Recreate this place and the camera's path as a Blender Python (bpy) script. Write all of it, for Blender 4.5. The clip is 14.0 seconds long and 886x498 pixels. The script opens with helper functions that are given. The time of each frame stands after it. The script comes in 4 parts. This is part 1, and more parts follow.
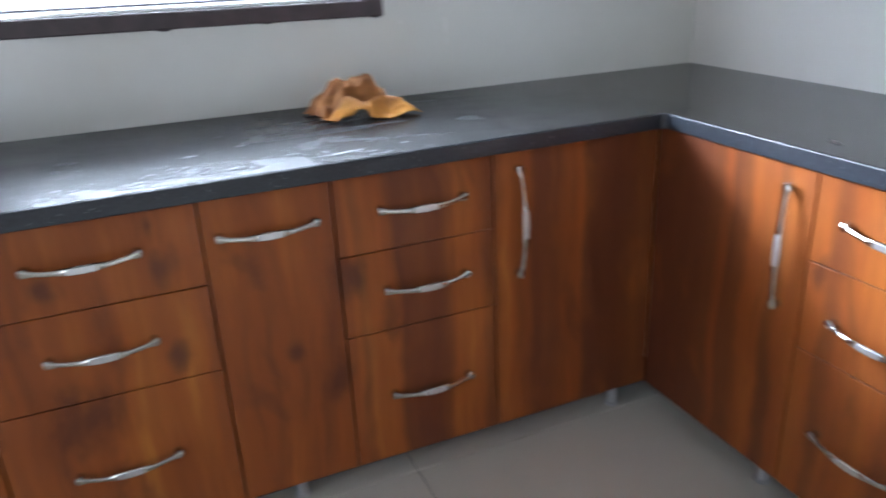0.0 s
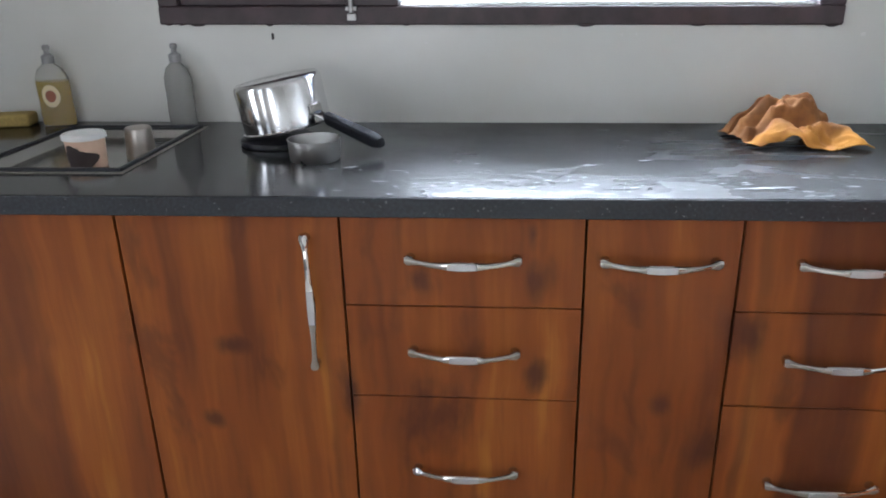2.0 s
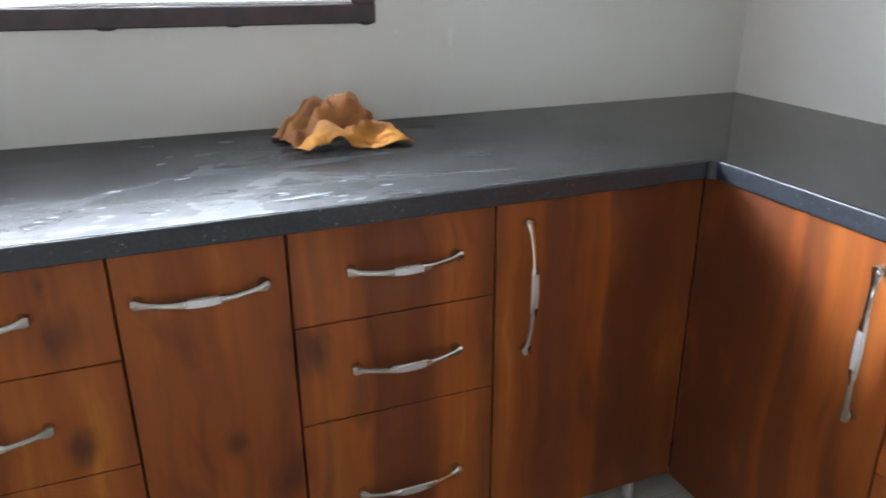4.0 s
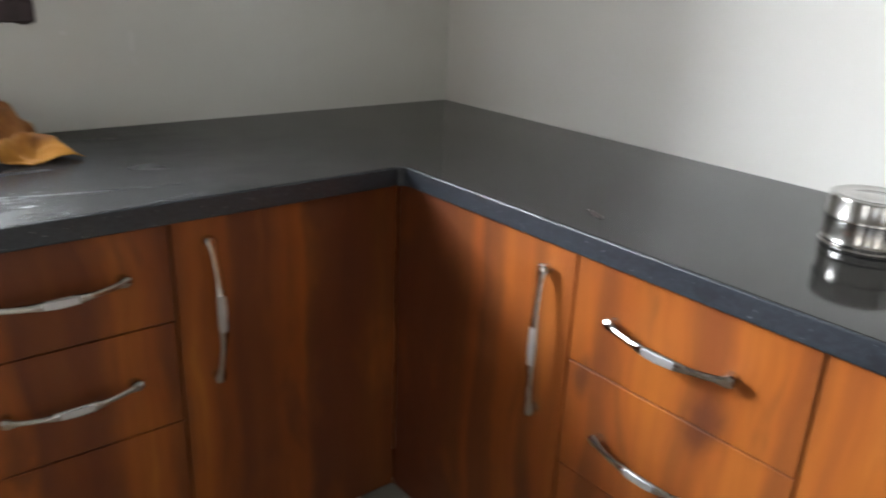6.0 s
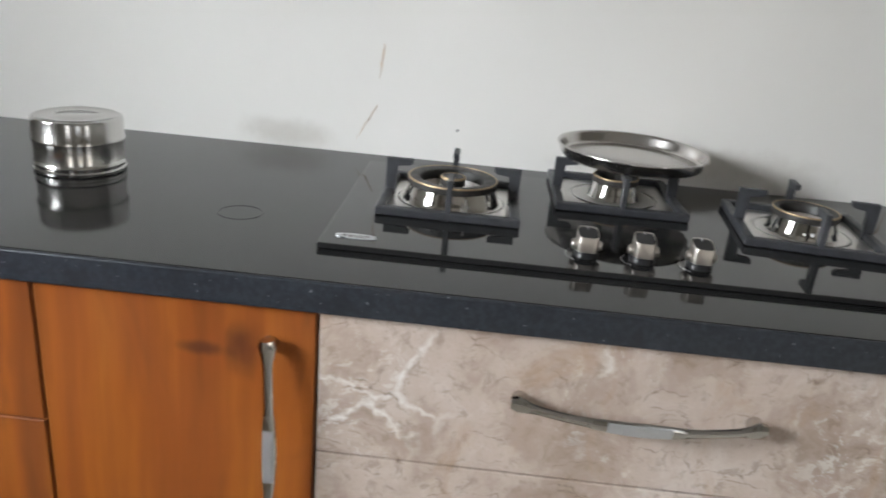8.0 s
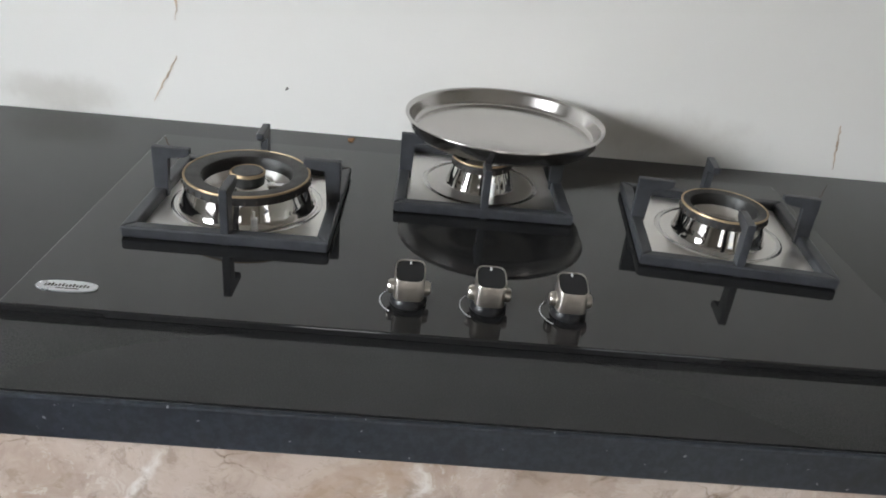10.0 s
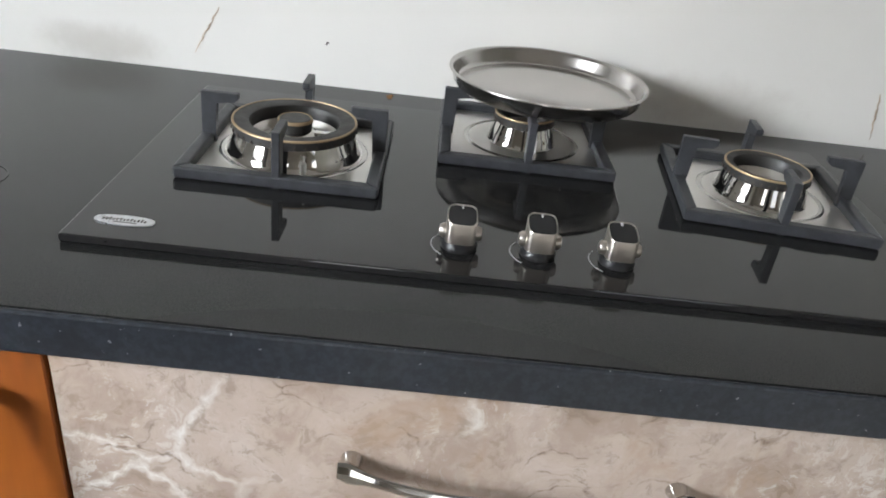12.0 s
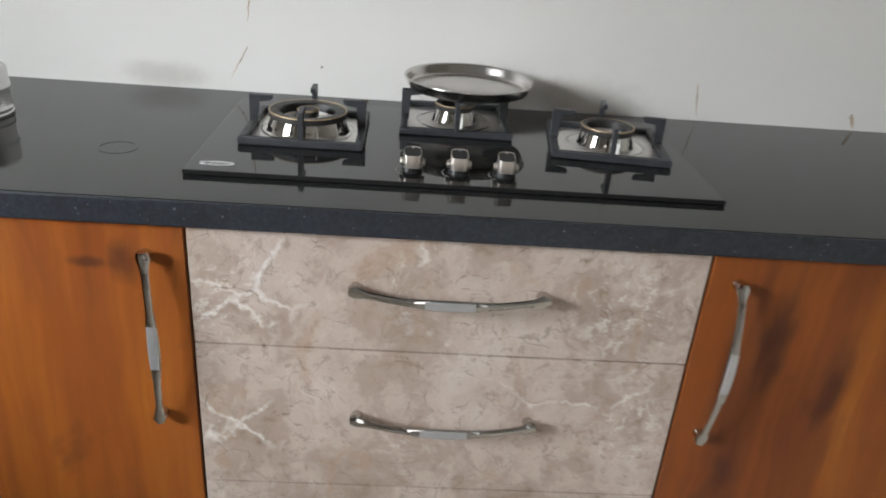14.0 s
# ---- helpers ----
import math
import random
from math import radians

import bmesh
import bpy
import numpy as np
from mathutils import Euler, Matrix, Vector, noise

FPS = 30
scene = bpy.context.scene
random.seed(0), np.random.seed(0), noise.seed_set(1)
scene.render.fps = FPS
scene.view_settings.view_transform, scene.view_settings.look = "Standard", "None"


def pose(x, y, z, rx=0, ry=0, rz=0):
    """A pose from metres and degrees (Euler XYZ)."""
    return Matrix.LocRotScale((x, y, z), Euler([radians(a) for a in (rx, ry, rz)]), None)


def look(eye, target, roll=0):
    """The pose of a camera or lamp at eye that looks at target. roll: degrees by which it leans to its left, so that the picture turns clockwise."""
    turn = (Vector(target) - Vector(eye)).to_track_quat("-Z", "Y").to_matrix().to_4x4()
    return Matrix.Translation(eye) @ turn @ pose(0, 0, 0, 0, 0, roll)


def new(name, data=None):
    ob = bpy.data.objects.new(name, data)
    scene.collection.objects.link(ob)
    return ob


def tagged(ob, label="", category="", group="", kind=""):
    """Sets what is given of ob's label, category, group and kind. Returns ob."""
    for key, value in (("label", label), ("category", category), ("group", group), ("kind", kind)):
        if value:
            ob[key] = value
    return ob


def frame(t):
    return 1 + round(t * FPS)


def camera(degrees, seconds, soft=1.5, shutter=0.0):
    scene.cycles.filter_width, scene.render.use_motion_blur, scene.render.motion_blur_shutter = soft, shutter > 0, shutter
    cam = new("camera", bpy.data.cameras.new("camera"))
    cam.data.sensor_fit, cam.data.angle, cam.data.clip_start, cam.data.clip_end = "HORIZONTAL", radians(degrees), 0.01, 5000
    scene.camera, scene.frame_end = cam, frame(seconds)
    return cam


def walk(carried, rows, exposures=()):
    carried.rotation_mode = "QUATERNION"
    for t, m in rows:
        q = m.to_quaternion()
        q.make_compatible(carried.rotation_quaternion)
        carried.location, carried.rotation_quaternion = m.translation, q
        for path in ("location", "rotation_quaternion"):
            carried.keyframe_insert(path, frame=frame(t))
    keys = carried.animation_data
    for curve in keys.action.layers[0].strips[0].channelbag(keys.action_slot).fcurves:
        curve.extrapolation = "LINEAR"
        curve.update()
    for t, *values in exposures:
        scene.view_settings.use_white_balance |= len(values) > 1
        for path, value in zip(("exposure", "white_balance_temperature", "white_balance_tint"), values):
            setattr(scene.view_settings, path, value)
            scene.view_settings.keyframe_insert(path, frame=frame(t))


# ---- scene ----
cam = camera(61.3, 14.0, soft=1.8, shutter=0.4)
PATH = [
    (0, (0.218, 0.32, 1.29), (0.925, 2.036, 0.545), -2.8),
    (0.1, (0.225, 0.314, 1.282), (0.825, 2.077, 0.553), -3.0),
    (0.2, (0.233, 0.332, 1.277), (0.722, 2.133, 0.558), -3.1),
    (0.5, (0.242, 0.367, 1.295), (0.435, 2.222, 0.571), -2.1),
    (1, (0.248, 0.391, 1.294), (0.145, 2.253, 0.572), -2.2),
    (1.5, (0.243, 0.429, 1.288), (0.073, 2.286, 0.566), -1.4),
    (2, (0.171, 0.54, 1.28), (-0.009, 2.397, 0.561), -1.3),
    (2.5, (0.161, 0.637, 1.276), (0.216, 2.5, 0.55), 0.0),
    (3, (0.217, 0.666, 1.265), (0.487, 2.51, 0.539), 0.7),
    (3.5, (0.32, 0.662, 1.265), (0.864, 2.445, 0.541), 1.2),
    (3.7, (0.354, 0.66, 1.27), (0.973, 2.417, 0.543), 0.5),
    (5.8, (0.589, 0.626, 1.263), (1.635, 2.18, 0.562), 1.1),
    (6, (0.587, 0.628, 1.259), (1.779, 2.073, 0.558), 2.4),
    (6.5, (0.606, 0.608, 1.249), (2.142, 1.682, 0.552), 3.3),
    (7, (0.64, 0.568, 1.231), (2.399, 1.232, 0.548), 4.1),
    (7.5, (0.67, 0.515, 1.228), (2.512, 0.861, 0.53), 3.8),
    (8, (0.712, 0.457, 1.22), (2.581, 0.523, 0.511), 5.3),
    (8.5, (0.726, 0.398, 1.233), (2.586, 0.383, 0.496), 4.9),
    (9, (0.848, 0.349, 1.243), (2.652, 0.246, 0.385), 7.1),
    (9.2, (0.955, 0.306, 1.256), (2.75, 0.207, 0.379), 6.8),
    (11.3, (1.071, 0.307, 1.216), (2.816, 0.233, 0.241), 6.3),
    (11.5, (1.047, 0.32, 1.215), (2.795, 0.243, 0.248), 6.8),
    (12, (1.022, 0.344, 1.214), (2.769, 0.276, 0.243), 7.2),
    (12.5, (0.999, 0.34, 1.232), (2.745, 0.311, 0.258), 7.2),
    (13, (0.846, 0.352, 1.215), (2.627, 0.307, 0.307), 3.6),
    (13.3, (0.743, 0.353, 1.219), (2.522, 0.298, 0.308), 3.7),
    (13.5, (0.693, 0.363, 1.236), (2.469, 0.267, 0.321), 4.3),
    (14, (0.52, 0.317, 1.28), (2.322, 0.206, 0.421), 4.6),
]

EXPOSURES = [(0, 0.60, 5550, 12), (0.5, 0.84, 5600, 12), (1.0, 0.84, 5700, 12), (2.4, 0.62, 5800, 12), (3.7, 0.56, 5950, 12), (5.8, 0.06, 6450, 11), (6.5, -0.32, 6600, 11), (9.2, -0.64, 6500, 11), (11.3, -0.38, 6500, 11), (12.5, -0.42, 6500, 11), (13.0, -0.64, 6550, 11), (14, -0.66, 6550, 11)]
walk(cam, [(t, look(eye, target, roll)) for t, eye, target, roll in PATH], EXPOSURES)
WINDOW_W, DOOR_W, WEST_FILL_W, SOUTH_W, BACKDROP = 1150.0, 9.0, 5.0, 9.0, 2.5
NORTH_TURN = 1.7

# ---- light ----
world = bpy.data.worlds.new("sky")
scene.world = world
world.use_nodes = True
wn = world.node_tree.nodes
sky = wn.new("ShaderNodeTexSky")
sky.sky_type, sky.sun_disc = "NISHITA", False
sky.sun_elevation, sky.sun_rotation = radians(48), radians(-110)
wn["Background"].inputs[1].default_value = 0.1
world.node_tree.links.new(sky.outputs[0], wn["Background"].inputs[0])
sun = new("sun", bpy.data.lights.new("sun", "SUN"))
sun.data.energy, sun.data.angle, sun.data.color = 1.0, radians(12), (1, 0.95, 0.88)
sun.matrix_world = look((-6, -2.2, 7), (0, 0, 0))


def opening_light(name, eye, target, w, h, watts, color):
    lamp = new(name, bpy.data.lights.new(name, "AREA"))
    lamp.data.shape, lamp.data.size, lamp.data.size_y = "RECTANGLE", w, h
    lamp.data.energy, lamp.data.color = watts, color
    lamp.matrix_world = look(eye, target)
    return lamp


# daylight beyond the north window and an unseen west opening; fills from west and south
opening_light("window_daylight", (-0.45, 4.9, 2.5), (0.25, 1.5, 1.5), 3.3, 1.2, WINDOW_W, (0.90, 0.96, 1.0))
opening_light("doorway_daylight", (-2.72, 0.76, 1.35), (0, 0.76, 1.25), 0.55, 1.4, DOOR_W, (1.0, 0.97, 0.93))
# added fill through an assumed second west opening, mainly for the hob wall
opening_light("west_fill", (-2.72, -1.35, 1.30), (0, -0.6, 1.20), 0.9, 1.5, WEST_FILL_W, (1.0, 0.97, 0.93))
# added fill for the north fronts; no doorway is known on this side
opening_light("south_fill", (-1.05, -2.32, 1.25), (-1.05, 0, 1.2), 0.8, 1.5, SOUTH_W, (1.0, 0.95, 0.89))


# ---- materials ----
class Nodes:
    """A short way to write a node material."""

    def __init__(self, name):
        self.mat = bpy.data.materials.new(name)
        self.mat.use_nodes = True
        self.tree = self.mat.node_tree
        self.bsdf = self.tree.nodes["Principled BSDF"]

    def put(self, socket, value):
        if isinstance(value, bpy.types.NodeSocket):
            self.tree.links.new(value, socket)
        else:
            socket.default_value = value

    def node(self, kind, out=0, props=(), **inputs):
        n = self.tree.nodes.new("ShaderNode" + kind)
        for k, v in props:
            setattr(n, k, v)
        for k, v in inputs.items():
            key = int(k[1:]) if k[0] == "i" and k[1:].isdigit() else k.replace("_", " ")
            self.put(n.inputs[key], v)
        return n.outputs[out]

    def pos(self):
        return self.node("NewGeometry", 0)

    def split(self, v):
        n = self.tree.nodes.new("ShaderNodeSeparateXYZ")
        self.put(n.inputs[0], v)
        return n.outputs

    def join(self, x, y, z):
        return self.node("CombineXYZ", i0=x, i1=y, i2=z)

    def math(self, op, a, b=0.0, clamp=False):
        return self.node("Math", props=(("operation", op), ("use_clamp", clamp)), i0=a, i1=b)

    def scaled(self, v, s):
        return self.node("Mapping", i0=v, i3=s)

    def noise(self, v, scale, detail=3.0, rough=0.55, distortion=0.0, out=0):
        return self.node("TexNoise", out, Vector=v, Scale=scale, Detail=detail, Roughness=rough, Distortion=distortion)

    def ramp(self, fac, stops, smooth=True):
        n = self.tree.nodes.new("ShaderNodeValToRGB")
        n.color_ramp.interpolation = "EASE" if smooth else "LINEAR"
        e = n.color_ramp.elements
        while len(e) < len(stops):
            e.new(0.5)
        for el, (p, c) in zip(e, stops):
            el.position = p
            el.color = (*c, 1) if isinstance(c, tuple) else (c, c, c, 1)
        self.put(n.inputs[0], fac)
        return n.outputs[0]

    def mix(self, fac, a, b, blend="MIX"):
        n = self.tree.nodes.new("ShaderNodeMix")
        n.data_type, n.blend_type = "RGBA", blend
        for s, v in ((n.inputs[0], fac), (n.inputs[6], a), (n.inputs[7], b)):
            self.put(s, (*v, 1) if isinstance(v, tuple) and len(v) == 3 else v)
        return n.outputs[2]

    def bump(self, height, strength=0.2, distance=0.002):
        self.put(self.bsdf.inputs["Normal"], self.node("Bump", Height=height, Strength=strength, Distance=distance))

    def set(self, **kw):
        for k, v in kw.items():
            v = (*v, 1) if isinstance(v, tuple) and len(v) == 3 else v
            self.put(self.bsdf.inputs[k.replace("_", " ")], v)
        return self.mat


def wood_material():
    """Vertical-grain laminate with soft dark bands and knots; the bands differ between the two runs of cabinets."""
    n = Nodes("wood_laminate")
    x, y, z = n.split(n.pos())
    north = n.math("GREATER_THAN", y, 1.8585)
    u = n.math("ADD", n.math("MULTIPLY", x, north), n.math("MULTIPLY", n.math("SUBTRACT", 3.7, y), n.math("SUBTRACT", 1.0, north)))
    wob = n.noise(n.join(u, 0.0, z), 3.0, 3.0)
    uw = n.math("ADD", u, n.math("MULTIPLY", n.math("SUBTRACT", wob, 0.5), 0.07))
    bands = n.noise(n.join(uw, 0.0, n.math("MULTIPLY", z, 0.09)), 13.0, 3.0, 0.55)
    grain = n.noise(n.join(n.math("ADD", u, n.math("MULTIPLY", wob, 0.012)), 0.3, n.math("MULTIPLY", z, 0.012)), 85.0, 4.0, 0.65)
    streak = n.noise(n.join(uw, 9.0, n.math("MULTIPLY", z, 0.16)), 15.0, 3.0, 0.6)
    stain = n.noise(n.join(uw, 4.0, n.math("MULTIPLY", z, 0.45)), 6.0, 4.0, 0.6, 0.5)
    col = n.ramp(bands, [(0.30, (0.152, 0.040, 0.0100)), (0.46, (0.240, 0.064, 0.0115)), (0.60, (0.305, 0.089, 0.0135)), (0.75, (0.42, 0.150, 0.022))])
    col = n.mix(n.ramp(grain, [(0.38, 0.0), (0.72, 0.30)]), col, (0.19, 0.05, 0.012))
    col = n.mix(n.ramp(streak, [(0.58, 0.0), (0.72, 0.50)]), col, (0.13, 0.034, 0.011))
    # darkness along each run: (place from the run's west or north end, amount)
    def edged(lo, hi, bands):
        """A profile of dark bands with fairly crisp edges: (from, to, amount) in metres along the run."""
        stops, span = [], hi - lo
        for p, q, amount in bands:
            stops += [((p - 0.007 - lo) / span, 0.06), ((p + 0.007 - lo) / span, amount), ((q - 0.010 - lo) / span, amount * 0.85), ((q + 0.014 - lo) / span, 0.06)]
        return n.ramp(n.node("MapRange", Value=uw, From_Min=lo, From_Max=hi), stops, False)

    nb = edged(-1.3, 1.7, ((-1.06, -0.80, 0.6), (-0.205, -0.185, 0.5), (0.632, 0.650, 0.62), (0.730, 0.862, 0.70), (0.962, 1.000, 0.65), (1.10, 1.19, 0.72), (1.25, 1.47, 0.85)))
    eb = edged(1.8, 4.4, ((1.83, 2.08, 0.92), (2.11, 2.165, 0.7), (2.245, 2.275, 0.6), (2.395, 2.43, 0.55), (2.555, 2.61, 0.5), (2.715, 2.752, 0.5), (3.905, 3.975, 0.55), (4.03, 4.10, 0.45)))
    band = n.math("ADD", n.math("MULTIPLY", nb, north), n.math("MULTIPLY", eb, n.math("SUBTRACT", 1.0, north)))
    patchy = n.ramp(n.noise(n.join(uw, 2.0, n.math("MULTIPLY", z, 0.5)), 7.0, 3.0), [(0.32, 0.6), (0.5, 1.0)])
    col = n.mix(n.math("MULTIPLY", band, patchy), col, (0.085, 0.024, 0.011))
    col = n.mix(n.ramp(stain, [(0.56, 0.0), (0.70, 0.6)]), col, (0.10, 0.028, 0.011))
    # single knots: run (1: north), place along it, height, radius, upright stretch
    blotch = n.noise(n.join(uw, 6.0, n.math("MULTIPLY", z, 0.6)), 15.0, 3.0, 0.55)
    for side, k, h, r, st in ((1, -0.005, 0.705, 0.05, 1.0), (1, 0.232, 0.70, 0.035, 2.2), (1, 0.222, 0.80, 0.018, 3.0), (1, 0.03, 0.39, 0.11, 1.2), (1, 0.225, 0.50, 0.04, 1.2), (1, -0.46, 0.37, 0.03, 1.0), (1, -0.93, 0.77, 0.07, 0.9), (1, 0.47, 0.44, 0.035, 1.2),
                              (1, 0.63, 0.60, 0.05, 1.6), (1, 0.56, 0.33, 0.05, 1.6), (1, -0.16, 0.45, 0.03, 3.0), (1, -0.40, 0.55, 0.06, 0.5), (0, 2.37, 0.63, 0.04, 1.4), (0, 2.60, 0.66, 0.06, 1.3), (0, 2.94, 0.775, 0.05, 0.25), (0, 3.95, 0.70, 0.045, 2.6), (0, 3.93, 0.45, 0.035, 2.4), (0, 4.08, 0.60, 0.035, 3.0), (0, 2.99, 0.79, 0.03, 1.6)):
        dx = n.math("SUBTRACT", uw, k)
        dz = n.math("DIVIDE", n.math("SUBTRACT", z, h), st)
        dist = n.math("SQRT", n.math("ADD", n.math("MULTIPLY", dx, dx), n.math("MULTIPLY", dz, dz)))
        soft = n.math("ADD", n.math("ADD", n.math("DIVIDE", dist, r), n.math("MULTIPLY", n.math("SUBTRACT", blotch, 0.5), 1.3)), n.math("ADD", n.math("MULTIPLY", n.math("SUBTRACT", stain, 0.5), 1.2), n.math("MULTIPLY", n.math("SUBTRACT", streak, 0.5), 1.6)))
        amount = n.math("MULTIPLY", n.ramp(soft, [(0.08, 0.80), (1.0, 0.0)]), n.math("SUBTRACT", 1.0, n.math("ABSOLUTE", n.math("SUBTRACT", north, float(side)))))
        col = n.mix(amount, col, (0.06, 0.018, 0.010))
    n.bump(grain, 0.08, 0.0005)
    rough = n.ramp(n.noise(n.pos(), 9.0, 3.0), [(0.3, 0.36), (0.7, 0.48)])
    return n.set(Base_Color=col, Roughness=rough, Specular_IOR_Level=0.28)


def marble_material():
    n = Nodes("marble_laminate")
    x, y, z = n.split(n.pos())
    v = n.join(0.0, y, z)
    warp = n.node("VectorMath", props=(("operation", "MULTIPLY_ADD"),), i0=n.noise(v, 9.0, 4.0, 0.6, out=1), i1=(0.10, 0.10, 0.10), i2=v)
    cloud = n.noise(warp, 6.5, 7.0, 0.64)
    fine = n.noise(warp, 50.0, 6.0, 0.72)
    col = n.ramp(cloud, [(0.30, (0.27, 0.20, 0.155)), (0.42, (0.41, 0.318, 0.265)), (0.54, (0.515, 0.425, 0.368)), (0.64, (0.575, 0.495, 0.443)), (0.76, (0.65, 0.60, 0.555))])
    col = n.mix(n.ramp(fine, [(0.36, 0.65), (0.47, 0.0)]), col, (0.32, 0.25, 0.195))
    grit = n.noise(warp, 130.0, 4.0, 0.7)
    col = n.mix(n.ramp(grit, [(0.34, 0.22), (0.48, 0.0)]), col, (0.36, 0.29, 0.24))
    # busy speckled patches near the drawers' south end
    near = 0.0
    for py, pz, pr_ in ((-0.03, 0.735, 0.13), (-0.06, 0.52, 0.10)):
        dy, dz = n.math("SUBTRACT", y, py), n.math("SUBTRACT", z, pz)
        dist = n.math("SQRT", n.math("ADD", n.math("MULTIPLY", dy, dy), n.math("MULTIPLY", dz, dz)))
        near = n.math("MAXIMUM", near, n.node("MapRange", Value=dist, From_Min=pr_, From_Max=pr_ * 0.3))
    patch = n.ramp(n.noise(warp, 5.0, 3.0, 0.5), [(0.52, 0.0), (0.64, 0.8)])
    busy = n.math("MAXIMUM", near, patch)
    col = n.mix(n.math("MULTIPLY", n.ramp(fine, [(0.53, 0.0), (0.60, 0.7)]), busy), col, (0.70, 0.67, 0.63))
    dark = n.noise(n.scaled(warp, (1, 1.0, 1.3)), 38.0, 5.0, 0.7)
    col = n.mix(n.math("MULTIPLY", n.ramp(dark, [(0.57, 0.0), (0.64, 0.75)]), near), col, (0.27, 0.20, 0.15))
    crack = n.node("TexVoronoi", 0, (("feature", "DISTANCE_TO_EDGE"),), Vector=n.scaled(warp, (1, 1.0, 1.2)), Scale=6.0)
    gate = n.ramp(n.noise(v, 6.0, 3.0), [(0.52, 0.0), (0.66, 0.8)])
    # white veins branch at the drawers' north end
    for py, pz, pr_ in ((0.565, 0.76, 0.13), (0.56, 0.50, 0.08)):
        dy, dz = n.math("SUBTRACT", y, py), n.math("SUBTRACT", z, pz)
        dist = n.math("SQRT", n.math("ADD", n.math("MULTIPLY", dy, dy), n.math("MULTIPLY", dz, dz)))
        gate = n.math("MAXIMUM", gate, n.node("MapRange", Value=dist, From_Min=pr_, From_Max=pr_ * 0.6))
    col = n.mix(n.math("MULTIPLY", n.ramp(crack, [(0.0, 0.95), (0.012, 0.65), (0.036, 0.0)]), n.math("MULTIPLY", gate, n.ramp(fine, [(0.35, 0.3), (0.6, 1.0)]))), col, (0.77, 0.75, 0.72))
    crack2 = n.node("TexVoronoi", 0, (("feature", "DISTANCE_TO_EDGE"),), Vector=n.scaled(warp, (1, 1.0, 2.4)), Scale=10.0)
    gate2 = n.ramp(n.noise(n.scaled(v, (1, 1, 1.4)), 12.0, 3.0), [(0.51, 0.0), (0.58, 0.9)])
    col = n.mix(n.math("MULTIPLY", n.math("MULTIPLY", n.ramp(crack2, [(0.0, 1.0), (0.03, 0.0)]), n.ramp(grit, [(0.40, 1.0), (0.58, 0.25)])), gate2), col, (0.22, 0.165, 0.125))
    brown = n.noise(n.scaled(v, (1, 1.2, 0.8)), 9.0, 5.0, 0.62, 0.8)
    col = n.mix(n.ramp(brown, [(0.55, 0.0), (0.70, 0.6)]), col, (0.42, 0.295, 0.21))
    return n.set(Base_Color=col, Roughness=n.ramp(cloud, [(0.3, 0.16), (0.7, 0.26)]), Specular_IOR_Level=0.5)


